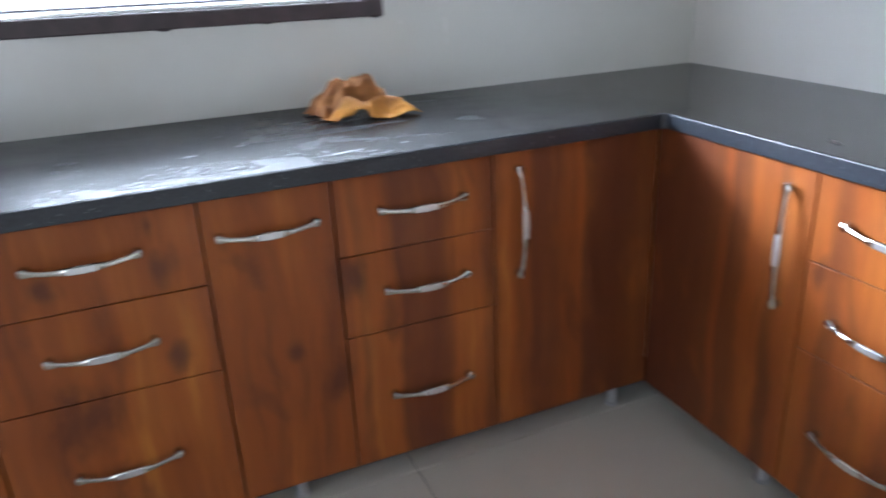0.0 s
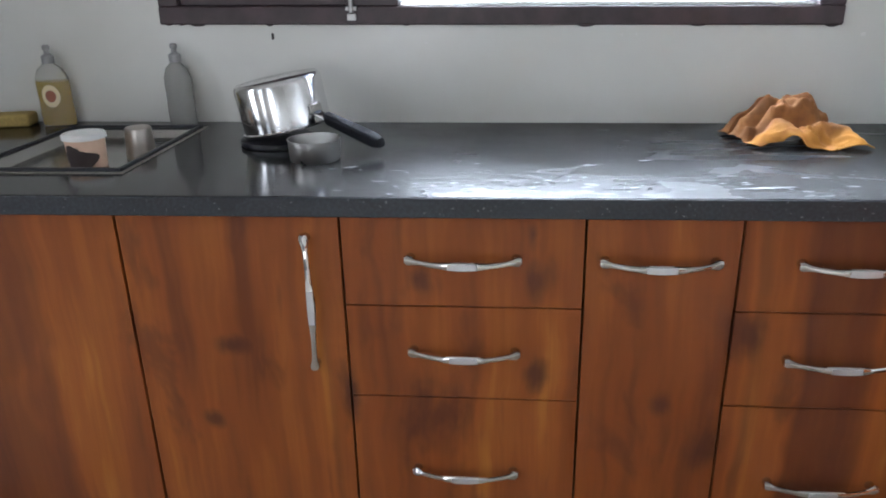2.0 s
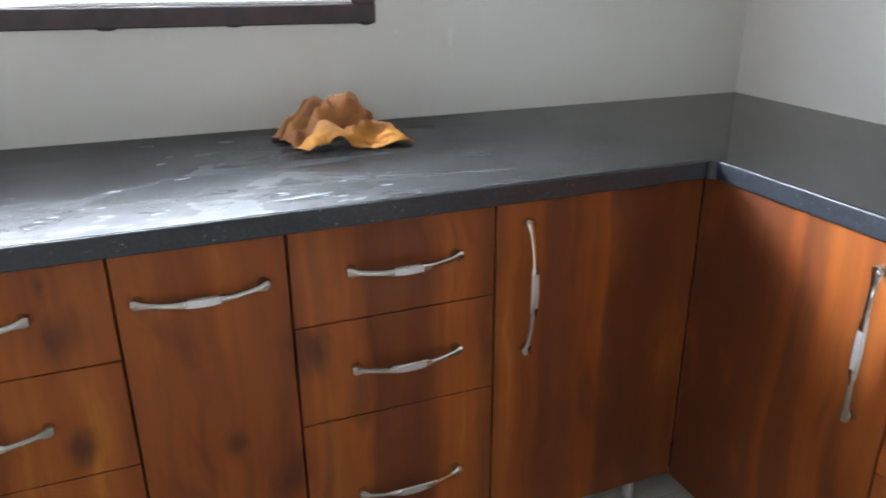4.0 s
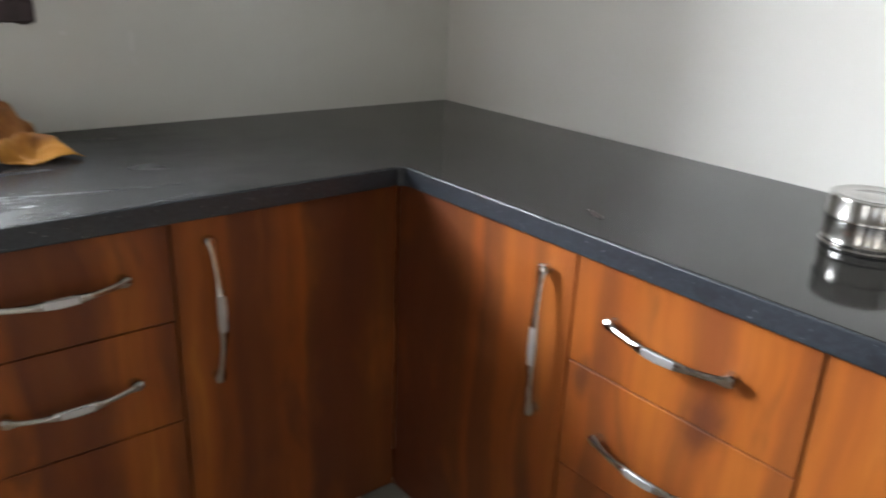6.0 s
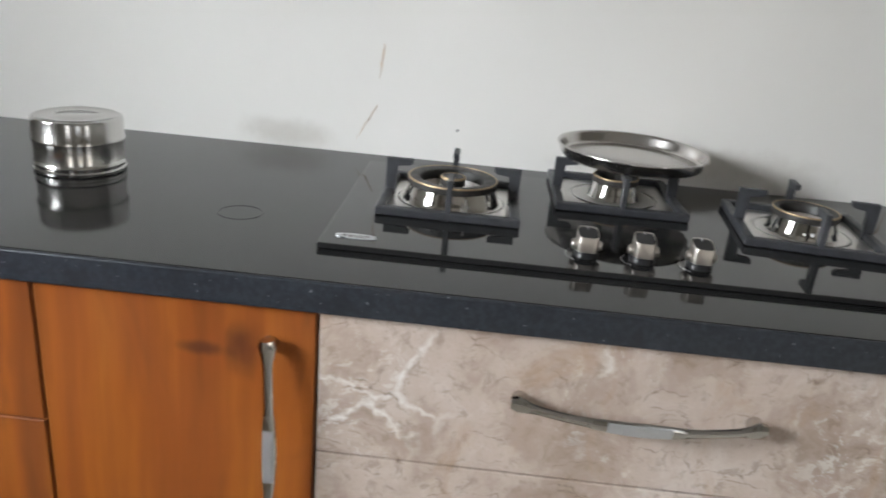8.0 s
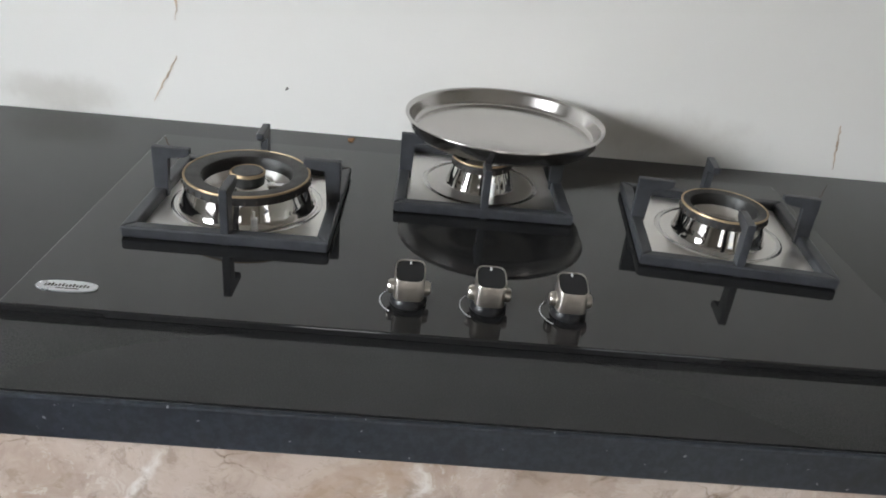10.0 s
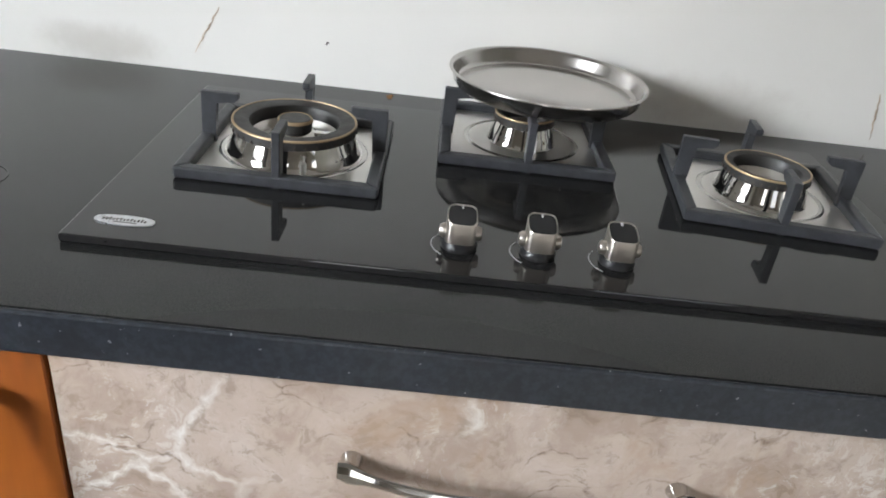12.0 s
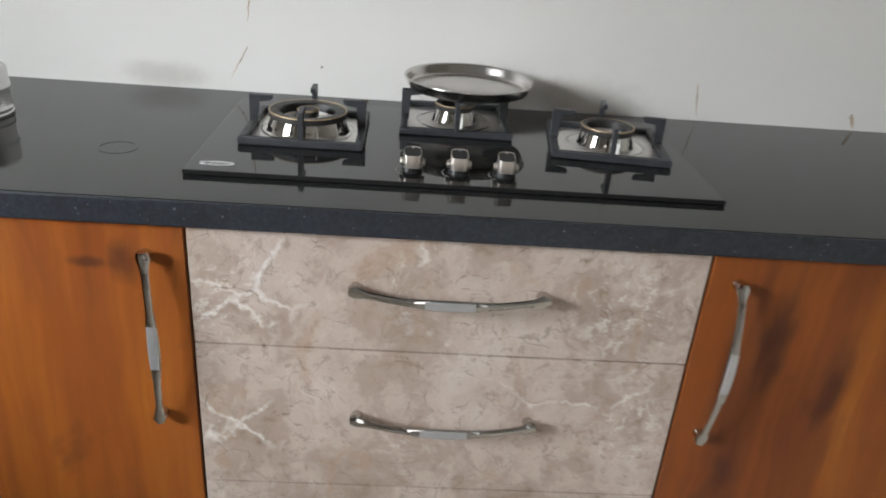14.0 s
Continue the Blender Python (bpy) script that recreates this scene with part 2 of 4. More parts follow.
def granite_material():
    """Polished black granite; dried wipe marks and flour-like dust lie under the window, where its gloss is cut too."""
    n = Nodes("black_granite")
    p = n.pos()
    x, y, z = n.split(p)
    speck = n.noise(p, 900.0, 2.0, 0.6)
    cloud = n.noise(p, 5.0, 4.0, 0.6)
    col = n.ramp(speck, [(0.45, (0.019, 0.0187, 0.019)), (0.66, (0.027, 0.0267, 0.027)), (0.85, (0.05, 0.049, 0.05))])
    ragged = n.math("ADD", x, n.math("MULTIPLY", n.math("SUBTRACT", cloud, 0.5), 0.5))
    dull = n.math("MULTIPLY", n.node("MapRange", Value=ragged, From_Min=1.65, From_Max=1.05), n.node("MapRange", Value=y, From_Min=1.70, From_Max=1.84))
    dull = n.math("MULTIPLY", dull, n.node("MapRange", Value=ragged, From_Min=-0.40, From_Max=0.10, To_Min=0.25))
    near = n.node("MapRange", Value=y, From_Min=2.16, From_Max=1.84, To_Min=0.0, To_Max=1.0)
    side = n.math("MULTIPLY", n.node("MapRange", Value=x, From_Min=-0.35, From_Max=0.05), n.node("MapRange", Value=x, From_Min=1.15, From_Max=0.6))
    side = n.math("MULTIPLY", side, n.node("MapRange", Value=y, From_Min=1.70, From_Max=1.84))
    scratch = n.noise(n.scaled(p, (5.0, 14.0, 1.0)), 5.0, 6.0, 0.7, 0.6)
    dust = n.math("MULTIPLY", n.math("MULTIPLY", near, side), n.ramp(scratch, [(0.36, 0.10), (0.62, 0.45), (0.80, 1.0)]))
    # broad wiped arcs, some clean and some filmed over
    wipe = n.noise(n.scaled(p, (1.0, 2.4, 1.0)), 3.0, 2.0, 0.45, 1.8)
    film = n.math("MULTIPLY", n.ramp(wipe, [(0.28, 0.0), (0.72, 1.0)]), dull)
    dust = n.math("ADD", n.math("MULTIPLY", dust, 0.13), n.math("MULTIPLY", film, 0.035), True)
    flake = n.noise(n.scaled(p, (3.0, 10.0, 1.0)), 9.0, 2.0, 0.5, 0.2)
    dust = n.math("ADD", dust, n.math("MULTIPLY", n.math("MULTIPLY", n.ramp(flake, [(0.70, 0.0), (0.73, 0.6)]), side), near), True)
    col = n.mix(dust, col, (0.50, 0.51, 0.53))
    rough = n.math("ADD", n.ramp(cloud, [(0.25, 0.062), (0.75, 0.082)]), n.math("ADD", n.math("MULTIPLY", dull, 0.15), n.math("MULTIPLY", film, 0.05)), True)
    rough = n.math("ADD", rough, n.math("MULTIPLY", dust, 0.25), True)
    # reflection lowered on that stretch to damp the window lamp's glare
    gloss = n.node("MapRange", Value=dull, To_Min=0.32, To_Max=0.06)
    n.bump(n.noise(p, 9.0, 2.0), 0.02, 0.001)
    return n.set(Base_Color=col, Roughness=rough, Specular_IOR_Level=gloss)


def edge_material():
    n = Nodes("sawn_granite_edge")
    p = n.pos()
    col = n.ramp(n.noise(p, 150.0, 3.0, 0.6), [(0.35, (0.014, 0.017, 0.023)), (0.7, (0.026, 0.031, 0.040))])
    col = n.mix(n.ramp(n.noise(p, 170.0, 2.0, 0.5), [(0.715, 0.0), (0.74, 0.7)]), col, (0.30, 0.31, 0.32))
    stain = n.ramp(n.noise(p, 13.0, 3.0), [(0.60, 0.0), (0.66, 0.6)])
    col = n.mix(stain, col, (0.010, 0.011, 0.014))
    return n.set(Base_Color=col, Roughness=0.36, Specular_IOR_Level=0.5)


def wall_material(name, color, dirt, stain_shade=()):
    n = Nodes(name)
    p = n.pos()
    big = n.noise(p, 1.6, 4.0, 0.6)
    small = n.noise(p, 38.0, 4.0, 0.6)
    col = n.mix(n.ramp(big, [(0.30, 0.0), (0.85, dirt)]), color, tuple(c * k for c, k in zip(color, (0.80, 0.75, 0.66))))
    col = n.mix(n.ramp(n.noise(p, 7.0, 5.0, 0.65), [(0.70, 0.0), (0.95, dirt * 0.1)]), col, (0.42, 0.36, 0.28))
    x, y, z = n.split(p)
    # soft brown blots: stain and painted shade in one colour
    for by, bz, wide, high, amount in stain_shade:
        dy, dz = n.math("DIVIDE", n.math("SUBTRACT", y, by), wide), n.math("DIVIDE", n.math("SUBTRACT", z, bz), high)
        dist = n.math("SQRT", n.math("ADD", n.math("MULTIPLY", dy, dy), n.math("MULTIPLY", dz, dz)))
        ragged = n.math("ADD", dist, n.math("MULTIPLY", n.math("SUBTRACT", n.noise(p, 11.0, 5.0, 0.65), 0.5), 1.3))
        col = n.mix(n.ramp(ragged, [(0.1, amount), (1.0, 0.0)]), col, (0.30, 0.245, 0.18))
    n.bump(n.noise(p, 3.0, 2.0, 0.5), 0.04, 0.006)
    return n.set(Base_Color=col, Roughness=n.ramp(small, [(0.3, 0.15), (0.7, 0.20)]), Specular_IOR_Level=0.35)


def plain(name, color, rough=0.5, metal=0.0, vary=0.12, scale=30.0, **more):
    n = Nodes(name)
    f = n.noise(n.pos(), scale, 4.0, 0.6)
    col = n.mix(n.ramp(f, [(0.3, 0.0), (0.7, 1.0)]), tuple(c * (1 - vary) for c in color), tuple(min(1, c * (1 + vary)) for c in color))
    r = n.ramp(f, [(0.25, rough * 0.8), (0.75, min(1.0, rough * 1.2))])
    return n.set(Base_Color=col, Roughness=r, Metallic=metal, **more)


def steel_material(name, rough, color=(0.62, 0.61, 0.60), streaks=(1, 1, 8)):
    n = Nodes(name)
    g = n.noise(n.scaled(n.node("TexCoord", 3), streaks), 25.0, 2.0, 0.5)
    smudge = n.noise(n.pos(), 22.0, 3.0)
    r = n.math("ADD", n.ramp(g, [(0.3, rough * 0.9), (0.7, rough * 1.15)]), n.ramp(smudge, [(0.5, 0.0), (0.8, 0.03)]))
    return n.set(Base_Color=color, Roughness=r, Metallic=1.0)


def cloth_material():
    n = Nodes("orange_cloth")
    p = n.pos()
    weave = n.noise(p, 700.0, 2.0)
    patch = n.noise(p, 16.0, 4.0, 0.6)
    z = n.split(p)[2]
    deep = n.math("ADD", n.split(p)[1], n.math("MULTIPLY", n.math("SUBTRACT", patch, 0.5), 0.12))
    dirty = n.math("MULTIPLY", n.math("MAXIMUM", n.node("MapRange", Value=z, From_Min=0.91, From_Max=0.94), n.node("MapRange", Value=deep, From_Min=2.232, From_Max=2.262)), 0.9)
    col = n.ramp(patch, [(0.32, (0.33, 0.125, 0.018)), (0.6, (0.46, 0.20, 0.024)), (0.8, (0.54, 0.26, 0.04))])
    col = n.mix(dirty, col, n.ramp(n.noise(p, 24.0, 4.0, 0.6), [(0.35, (0.19, 0.078, 0.028)), (0.7, (0.33, 0.14, 0.045))]))
    n.bump(weave, 0.3, 0.001)
    return n.set(Base_Color=col, Roughness=0.9, Sheen_Weight=0.0)


def glass_material(name, color=(1, 1, 1), rough=0.02, ior=1.45, clear=1.0):
    n = Nodes(name)
    return n.set(Base_Color=color, Roughness=rough, IOR=ior, Transmission_Weight=clear)


WOOD = wood_material()
MARBLE = marble_material()
GRANITE = granite_material()
GRANITE_EDGE = edge_material()
WALL_N = wall_material("grey_wall_paint", (0.76, 0.765, 0.735), 0.3)
# blots behind the hob: grease stain mixed with the plate's painted shadow
WALL_E = wall_material("cream_wall_paint", (0.88, 0.865, 0.835), 0.12, ((0.82, 0.905, 0.11, 0.035, 0.30), (0.0, 0.92, 0.22, 0.05, 0.30), (0.25, 0.90, 0.10, 0.025, 0.25)))
WALL_D = wall_material("dull_wall_paint", (0.55, 0.535, 0.50), 0.3)
CEIL = plain("ceiling_white", (0.66, 0.65, 0.635), 0.8, 0, 0.04, 6.0)
CARCASS = plain("carcass_board", (0.10, 0.062, 0.040), 0.6)
SHADE_STRIP = plain("dark_under_cabinet_shade", (0.03, 0.025, 0.022), 0.7)
CHROME = steel_material("chrome", 0.06, (0.58, 0.565, 0.54), (1, 1, 1))
SATIN = plain("satin_silver_insert", (0.58, 0.585, 0.60), 0.34, 0.75, 0.05, 50.0)
STEEL = steel_material("stainless_steel", 0.15, (0.56, 0.55, 0.535), (1, 1, 1))
SPUN = steel_material("spun_steel", 0.30, (0.68, 0.67, 0.65), (1, 1, 1))
BRUSHED = steel_material("brushed_steel", 0.34, (0.56, 0.52, 0.475), (1, 1, 1))
ALU = steel_material("polished_aluminium", 0.15, (0.74, 0.745, 0.75), (1, 1, 1))
IRON = plain("enamelled_black_iron", (0.035, 0.037, 0.042), 0.42, 0, 0.2, 60.0)
DRIP = steel_material("satin_drip_steel", 0.34, (0.72, 0.70, 0.67), (1, 1, 1))
BURNER = plain("black_burner_cap", (0.022, 0.021, 0.020), 0.5, 0, 0.25, 80.0)
BRASS = plain("brass_ring", (0.42, 0.31, 0.19), 0.45, 0.7)
KNOBTOP = plain("smoked_knob_top", (0.012, 0.012, 0.013), 0.32, 0, 0.1, 8.0, Specular_IOR_Level=0.25)
HOBGLASS = plain("black_hob_glass", (0.017, 0.0167, 0.017), 0.035, 0, 0.1, 8.0, Specular_IOR_Level=0.5)
GRIP = plain("dull_black_plastic", (0.012, 0.013, 0.017), 0.55, 0, 0.2, 50.0, Specular_IOR_Level=0.25)
PLASTIC = plain("black_plastic", (0.013, 0.014, 0.019), 0.38, 0, 0.2, 50.0)
FRAME = plain("brown_window_paint", (0.055, 0.036, 0.040), 0.42, 0, 0.3, 14.0)
TILE = plain("grey_floor_tile", (0.60, 0.57, 0.50), 0.5, 0, 0.03, 3.0)
GROUT = plain("dark_grout", (0.09, 0.085, 0.08), 0.9)
CLOTH = cloth_material()
GLASS = glass_material("window_glass")
CLEAR = glass_material("clear_bottle_plastic", (0.93, 0.94, 0.93), 0.18, 1.2, 0.86)
MILKY = glass_material("milky_bottle_plastic", (0.55, 0.55, 0.53), 0.25, 1.2, 0.55)
SOAP = glass_material("yellow_dish_soap", (0.85, 0.60, 0.07), 0.08, 1.34, 0.6)
WHITE = plain("white_plastic", (0.78, 0.78, 0.76), 0.35, 0, 0.04)
PEACH = plain("peach_printed_label", (0.72, 0.50, 0.36), 0.45, 0, 0.08)
PRINT = plain("dark_print", (0.03, 0.018, 0.016), 0.45)
CREAM = plain("cream_label", (0.80, 0.70, 0.45), 0.5, 0, 0.06)
REDINK = plain("red_label_ink", (0.30, 0.10, 0.05), 0.5)
SPONGE = plain("yellow_sponge", (0.45, 0.33, 0.11), 0.95, 0, 0.12, 120.0)
GREYCAP = plain("grey_bottle_cap", (0.34, 0.34, 0.34), 0.4)
BLUE = plain("blue_jar_lid", (0.01, 0.22, 0.45), 0.35)
DRAWERBOX = plain("white_drawer_board", (0.68, 0.66, 0.63), 0.5)
FLAKE = plain("dried_white_residue", (0.17, 0.174, 0.18), 0.8, 0, 0.1)
CRACKED = plain("brown_wall_scratch", (0.54, 0.43, 0.33), 0.8, 0, 0.3)
SOOT = plain("blackened_spot", (0.05, 0.04, 0.035), 0.8)
INK = plain("printed_white_mark", (0.55, 0.55, 0.56), 0.4)
RUST = plain("rusty_brown_crumb", (0.25, 0.12, 0.04), 0.9)


# ---- mesh helpers ----
def part(name, bm, material, parent=None, label="", smooth=False):
    """Links a bmesh as one mesh object under a thing or a part."""
    me = bpy.data.meshes.new(name)
    bmesh.ops.recalc_face_normals(bm, faces=bm.faces)
    bm.to_mesh(me)
    bm.free()
    for m in material if isinstance(material, (list, tuple)) else [material]:
        me.materials.append(m)
    if smooth:
        for p in me.polygons:
            p.use_smooth = True
        me.set_sharp_from_angle(angle=radians(40))
    ob = new(name, me)
    ob.parent = parent
    if label:
        ob["label"] = label
    return ob


def thing(name, m, label, category, group="", kind=""):
    ob = new(name)
    ob.empty_display_size = 0.05
    ob.matrix_world = m
    return tagged(ob, label, category, group, kind)


def box(x0, x1, y0, y1, z0, z1, bevel=0.0, bm=None, segments=1):
    bm = bm or bmesh.new()
    geo = bmesh.ops.create_cube(bm, size=1.0, matrix=Matrix.LocRotScale(((x0 + x1) / 2, (y0 + y1) / 2, (z0 + z1) / 2), None, (abs(x1 - x0), abs(y1 - y0), abs(z1 - z0))))
    if bevel:
        edges = {e for v in geo["verts"] for e in v.link_edges}
        bmesh.ops.bevel(bm, geom=list(edges), offset=bevel, segments=segments, profile=0.5, affect="EDGES")
    return bm


def prism(points, z0, z1, bevel=0.0, bm=None, axis="z"):
    """A solid from an outline in the plan (axis z), or in the x z plane (axis y: z0, z1 are then depths)."""
    bm = bm or bmesh.new()
    put = (lambda a, b, c: (a, b, c)) if axis == "z" else (lambda a, b, c: (a, c, b))
    lo = [bm.verts.new(put(a, b, z0)) for a, b in points]
    hi = [bm.verts.new(put(a, b, z1)) for a, b in points]
    faces = [bm.faces.new(lo), bm.faces.new(hi)]
    k = len(points)
    for i in range(k):
        faces.append(bm.faces.new((lo[i], lo[(i + 1) % k], hi[(i + 1) % k], hi[i])))
    if bevel:
        bmesh.ops.bevel(bm, geom=list({e for f in faces for e in f.edges}), offset=bevel, segments=2, profile=0.5, affect="EDGES")
    return bm


def lathe(profile, n=48, bm=None, squash=(1, 1), center=(0, 0, 0)):
    """Turns a profile of (radius, height) round z; a radius of 0 closes it."""
    bm = bm or bmesh.new()
    cx, cy, cz = center
    rings = []
    for r, z in profile:
        if r < 1e-6:
            rings.append([bm.verts.new((cx, cy, cz + z))])
        else:
            rings.append([bm.verts.new((cx + r * squash[0] * math.cos(2 * math.pi * i / n), cy + r * squash[1] * math.sin(2 * math.pi * i / n), cz + z)) for i in range(n)])
    for a, b in zip(rings, rings[1:]):
        for i in range(n):
            j = (i + 1) % n
            if len(a) == 1 and len(b) == 1:
                continue
            if len(a) == 1:
                bm.faces.new((a[0], b[j], b[i]))
            elif len(b) == 1:
                bm.faces.new((a[i], a[j], b[0]))
            else:
                bm.faces.new((a[i], a[j], b[j], b[i]))
    return bm


def sweep(path, section, bm=None, closed=True):
    """Joins sections (lists of points, one for each step of the path) into a skin with end caps."""
    bm = bm or bmesh.new()
    rings = [[bm.verts.new(p) for p in section(s)] for s in path]
    k = len(rings[0])
    for a, b in zip(rings, rings[1:]):
        for i in range(k):
            bm.faces.new((a[i], a[(i + 1) % k], b[(i + 1) % k], b[i]))
    bm.faces.new(rings[0])
    bm.faces.new(rings[-1])
    return bm


def handle_mesh(length):
    """A bowed cast handle along x, standing out towards -y: flared ends, slim necks, a wide middle with a satin insert."""
    bm = bmesh.new()
    half = length / 2

    def section(s):
        a = abs(s)
        width = 0.0058 + 0.0072 * max(0, (a - 0.80) / 0.20) ** 1.1 + 0.0036 * max(0.0, 1 - (a / 0.42) ** 2)
        out = 0.014 + 0.017 * (1 - a ** 2.0)
        width *= 0.6 if a > 0.995 else 0.9 if a > 0.97 else 1.0
        thick = 0.0042 + 0.0030 * max(0, (a - 0.82) / 0.18)
        drop = -0.008 * (1 - a * a) + 0.005
        ring = []
        for i in range(10):
            t = 2 * math.pi * i / 10
            c, d = math.cos(t), math.sin(t)
            ring.append((s * half, -out + thick * (abs(d) ** 1.25) * (1 if d > 0 else -1), drop + width * (abs(c) ** 0.9) * (1 if c > 0 else -1)))
        return ring

    sweep([-1 + 2 * i / 36 for i in range(37)], section, bm)
    for sgn in (-1, 1):
        lathe([(0.0, 0), (0.0095, 0.0), (0.0080, 0.006), (0.0078, 0.014), (0.0, 0.0165)], 14, bm, center=(0, 0, 0))
        bm.verts.ensure_lookup_table()
        for v in bm.verts[-(2 + 3 * 14):]:
            x, y, z = v.co
            v.co = (sgn * (half - 0.010) + x, -z, 0.004 + y)
    for f in bm.faces:
        f.material_index = 0
    start = len(bm.faces)

    def insert(s):
        a = abs(s)
        out = 0.014 + 0.017 * (1 - a ** 2.0) + 0.0026
        drop = -0.008 * (1 - a * a) + 0.005
        w = 0.0058 + 0.0016 * (1 - (a / 0.3) ** 2)
        return [(s * half, -out + e, drop + k * w) for e, k in ((0, -1), (-0.0014, -0.8), (-0.0014, 0.8), (0, 1))]

    sweep([-0.25 + 0.50 * i / 12 for i in range(13)], insert, bm)
    bm.faces.ensure_lookup_table()
    for f in bm.faces[start:]:
        f.material_index = 1
    me = bpy.data.meshes.new("handle")
    bmesh.ops.recalc_face_normals(bm, faces=bm.faces)
    bm.to_mesh(me)
    bm.free()
    me.materials.append(CHROME)
    me.materials.append(SATIN)
    for p in me.polygons:
        p.use_smooth = True
    me.set_sharp_from_angle(angle=radians(28))
    return me


HANDLE_SHORT = handle_mesh(0.222)
HANDLE_LONG = handle_mesh(0.292)


# ---- plan ----
TOP, UNDER = 0.88, 0.843
NX, EX = 1.860, 1.475        # cabinet fronts: north run at y = NX, east run at x = EX
WALL_X = 2.065               # east wall
W0, S0, CEILING = -2.6, -2.2, 2.7
SLOPE = math.tan(radians(NORTH_TURN))


def wall_y(x):
    """The inner face of the north wall, which is a little out of square."""
    return 2.443 + SLOPE * (WALL_X - x)


# the north wall's own axes: x along it from the corner, y into the room is negative
NORTH = Matrix.Translation((WALL_X, 2.443, 0)) @ Matrix.Rotation(-radians(NORTH_TURN), 4, "Z")


def north_x(x):
    return (x - WALL_X) / math.cos(radians(NORTH_TURN))


# walls
wx0, wx1, wz0, wz1 = north_x(-0.735), north_x(0.938), 1.148, 2.05
wall_n = thing("wall_north", NORTH, "dull grey painted plaster wall with scuffs", "wall", kind="structure")
bm = box(north_x(W0) - 0.3, wx0, 0, 0.2, 0, CEILING)
box(wx1, 0.25, 0, 0.2, 0, CEILING, bm=bm)
box(wx0, wx1, 0, 0.2, 0, wz0, bm=bm)
box(wx0, wx1, 0, 0.2, wz1, CEILING, bm=bm)
part("wall_panel", bm, WALL_N, wall_n)
for nm, b, m, lab in (
    ("wall_east", (WALL_X, WALL_X + 0.2, S0 - 0.2, 2.44, 0, CEILING), WALL_E, "cream painted glossy plaster wall with brown scratches"),
):
    tagged(part(nm, box(*b), m), lab, "wall", kind="structure")
# unseen side; the gap is added to pass the south fill
bm = box(W0 - 0.2, -1.5, S0 - 0.2, S0, 0, CEILING)
box(-0.6, WALL_X, S0 - 0.2, S0, 0, CEILING, bm=bm)
box(-1.5, -0.6, S0 - 0.2, S0, 2.1, CEILING, bm=bm)
tagged(part("wall_south", bm, WALL_D), "plain dull painted wall, unseen, with an opening added for the south fill", "wall", kind="structure")
# unseen side; both openings are assumed, to let the west lamps in
bm = box(W0 - 0.2, W0, S0, -1.85, 0, CEILING)
box(W0 - 0.2, W0, -0.85, 0.44, 0, CEILING, bm=bm)
box(W0 - 0.2, W0, 1.08, wall_y(W0), 0, CEILING, bm=bm)
box(W0 - 0.2, W0, -1.85, -0.85, 2.1, CEILING, bm=bm)
box(W0 - 0.2, W0, 0.44, 1.08, 2.1, CEILING, bm=bm)
tagged(part("wall_west", bm, WALL_D), "plain cream wall, unseen, with two assumed openings for the west light", "wall", kind="structure")
# unseen stub wall, added to bound the light from the west
tagged(part("added_partition", box(-1.68, -1.565, 1.80, wall_y(-1.62), 0, CEILING), WALL_D), "plain dull partition, unseen, added at the end of the worktop", "wall", kind="structure")
tagged(part("ceiling", box(W0 - 0.2, WALL_X + 0.2, S0 - 0.2, 2.85, CEILING, CEILING + 0.15), CEIL), "plain white painted ceiling", "ceiling", kind="structure")
tagged(part("ground", box(-60, 60, -60, 60, -0.30, -0.16), plain("outside_ground", (0.20, 0.18, 0.15), 0.9)), "bare pale ground outside the house", "ground", kind="structure")

sky_card = Nodes("bright_overcast_distance")
em = sky_card.tree.nodes.new("ShaderNodeEmission")
em.inputs[0].default_value, em.inputs[1].default_value = (0.95, 0.98, 1.0, 1), BACKDROP
sky_card.tree.links.new(em.outputs[0], sky_card.tree.nodes["Material Output"].inputs[0])
tagged(part("backdrop", box(-9, 9, 7.0, 7.05, -0.16, 7.0), sky_card.mat), "bright white overcast distance outside the window", "backdrop", kind="structure")

# window: brown painted frame, a closed shutter at one side and a glazed opening at the other
PIVOT = Matrix.Translation((north_x(0.938), 0, 1.13))
win = thing("window_1", NORTH @ PIVOT @ pose(0, 0, 0, 0, 0.7, 0) @ PIVOT.inverted(), "brown painted wooden window with a closed shutter and bright glazing", "window", kind="structure")


def wbox(name, x0, x1, y0, y1, z0, z1, m=FRAME, bevel=0.003, label=""):
    return part(name, box(north_x(x0), north_x(x1), y0, y1, z0, z1, bevel), m, win, label)


wbox("bottom_rail", -0.755, 0.952, -0.012, 0.10, 1.118, 1.163)
wbox("top_rail", -0.755, 0.952, -0.012, 0.10, 2.02, 2.07)
wbox("stile", -0.755, -0.70, -0.010, 0.10, 1.163, 2.02)
wbox("stile", 0.893, 0.952, -0.010, 0.10, 1.163, 2.02)
wbox("mullion", -0.255, -0.118, -0.010, 0.10, 1.163, 2.02)
wbox("shutter", -0.6995, -0.2555, 0.004, 0.045, 1.1635, 2.0195)
wbox("window_track", -0.116, 0.891, 0.012, 0.09, 1.164, 1.172, ALU, 0.001, "bright aluminium window track")
wbox("sash_rail", -0.116, 0.891, 0.040, 0.062, 1.176, 1.184, plain("grey_sash_paint", (0.25, 0.24, 0.27), 0.4), 0.002)
pane = wbox("pane", -0.116, 0.891, 0.049, 0.053, 1.184, 2.02, GLASS, 0)
pane.visible_shadow = False
bm = box(north_x(-0.250), north_x(-0.226), -0.019, -0.011, 1.128, 1.146, 0.002)
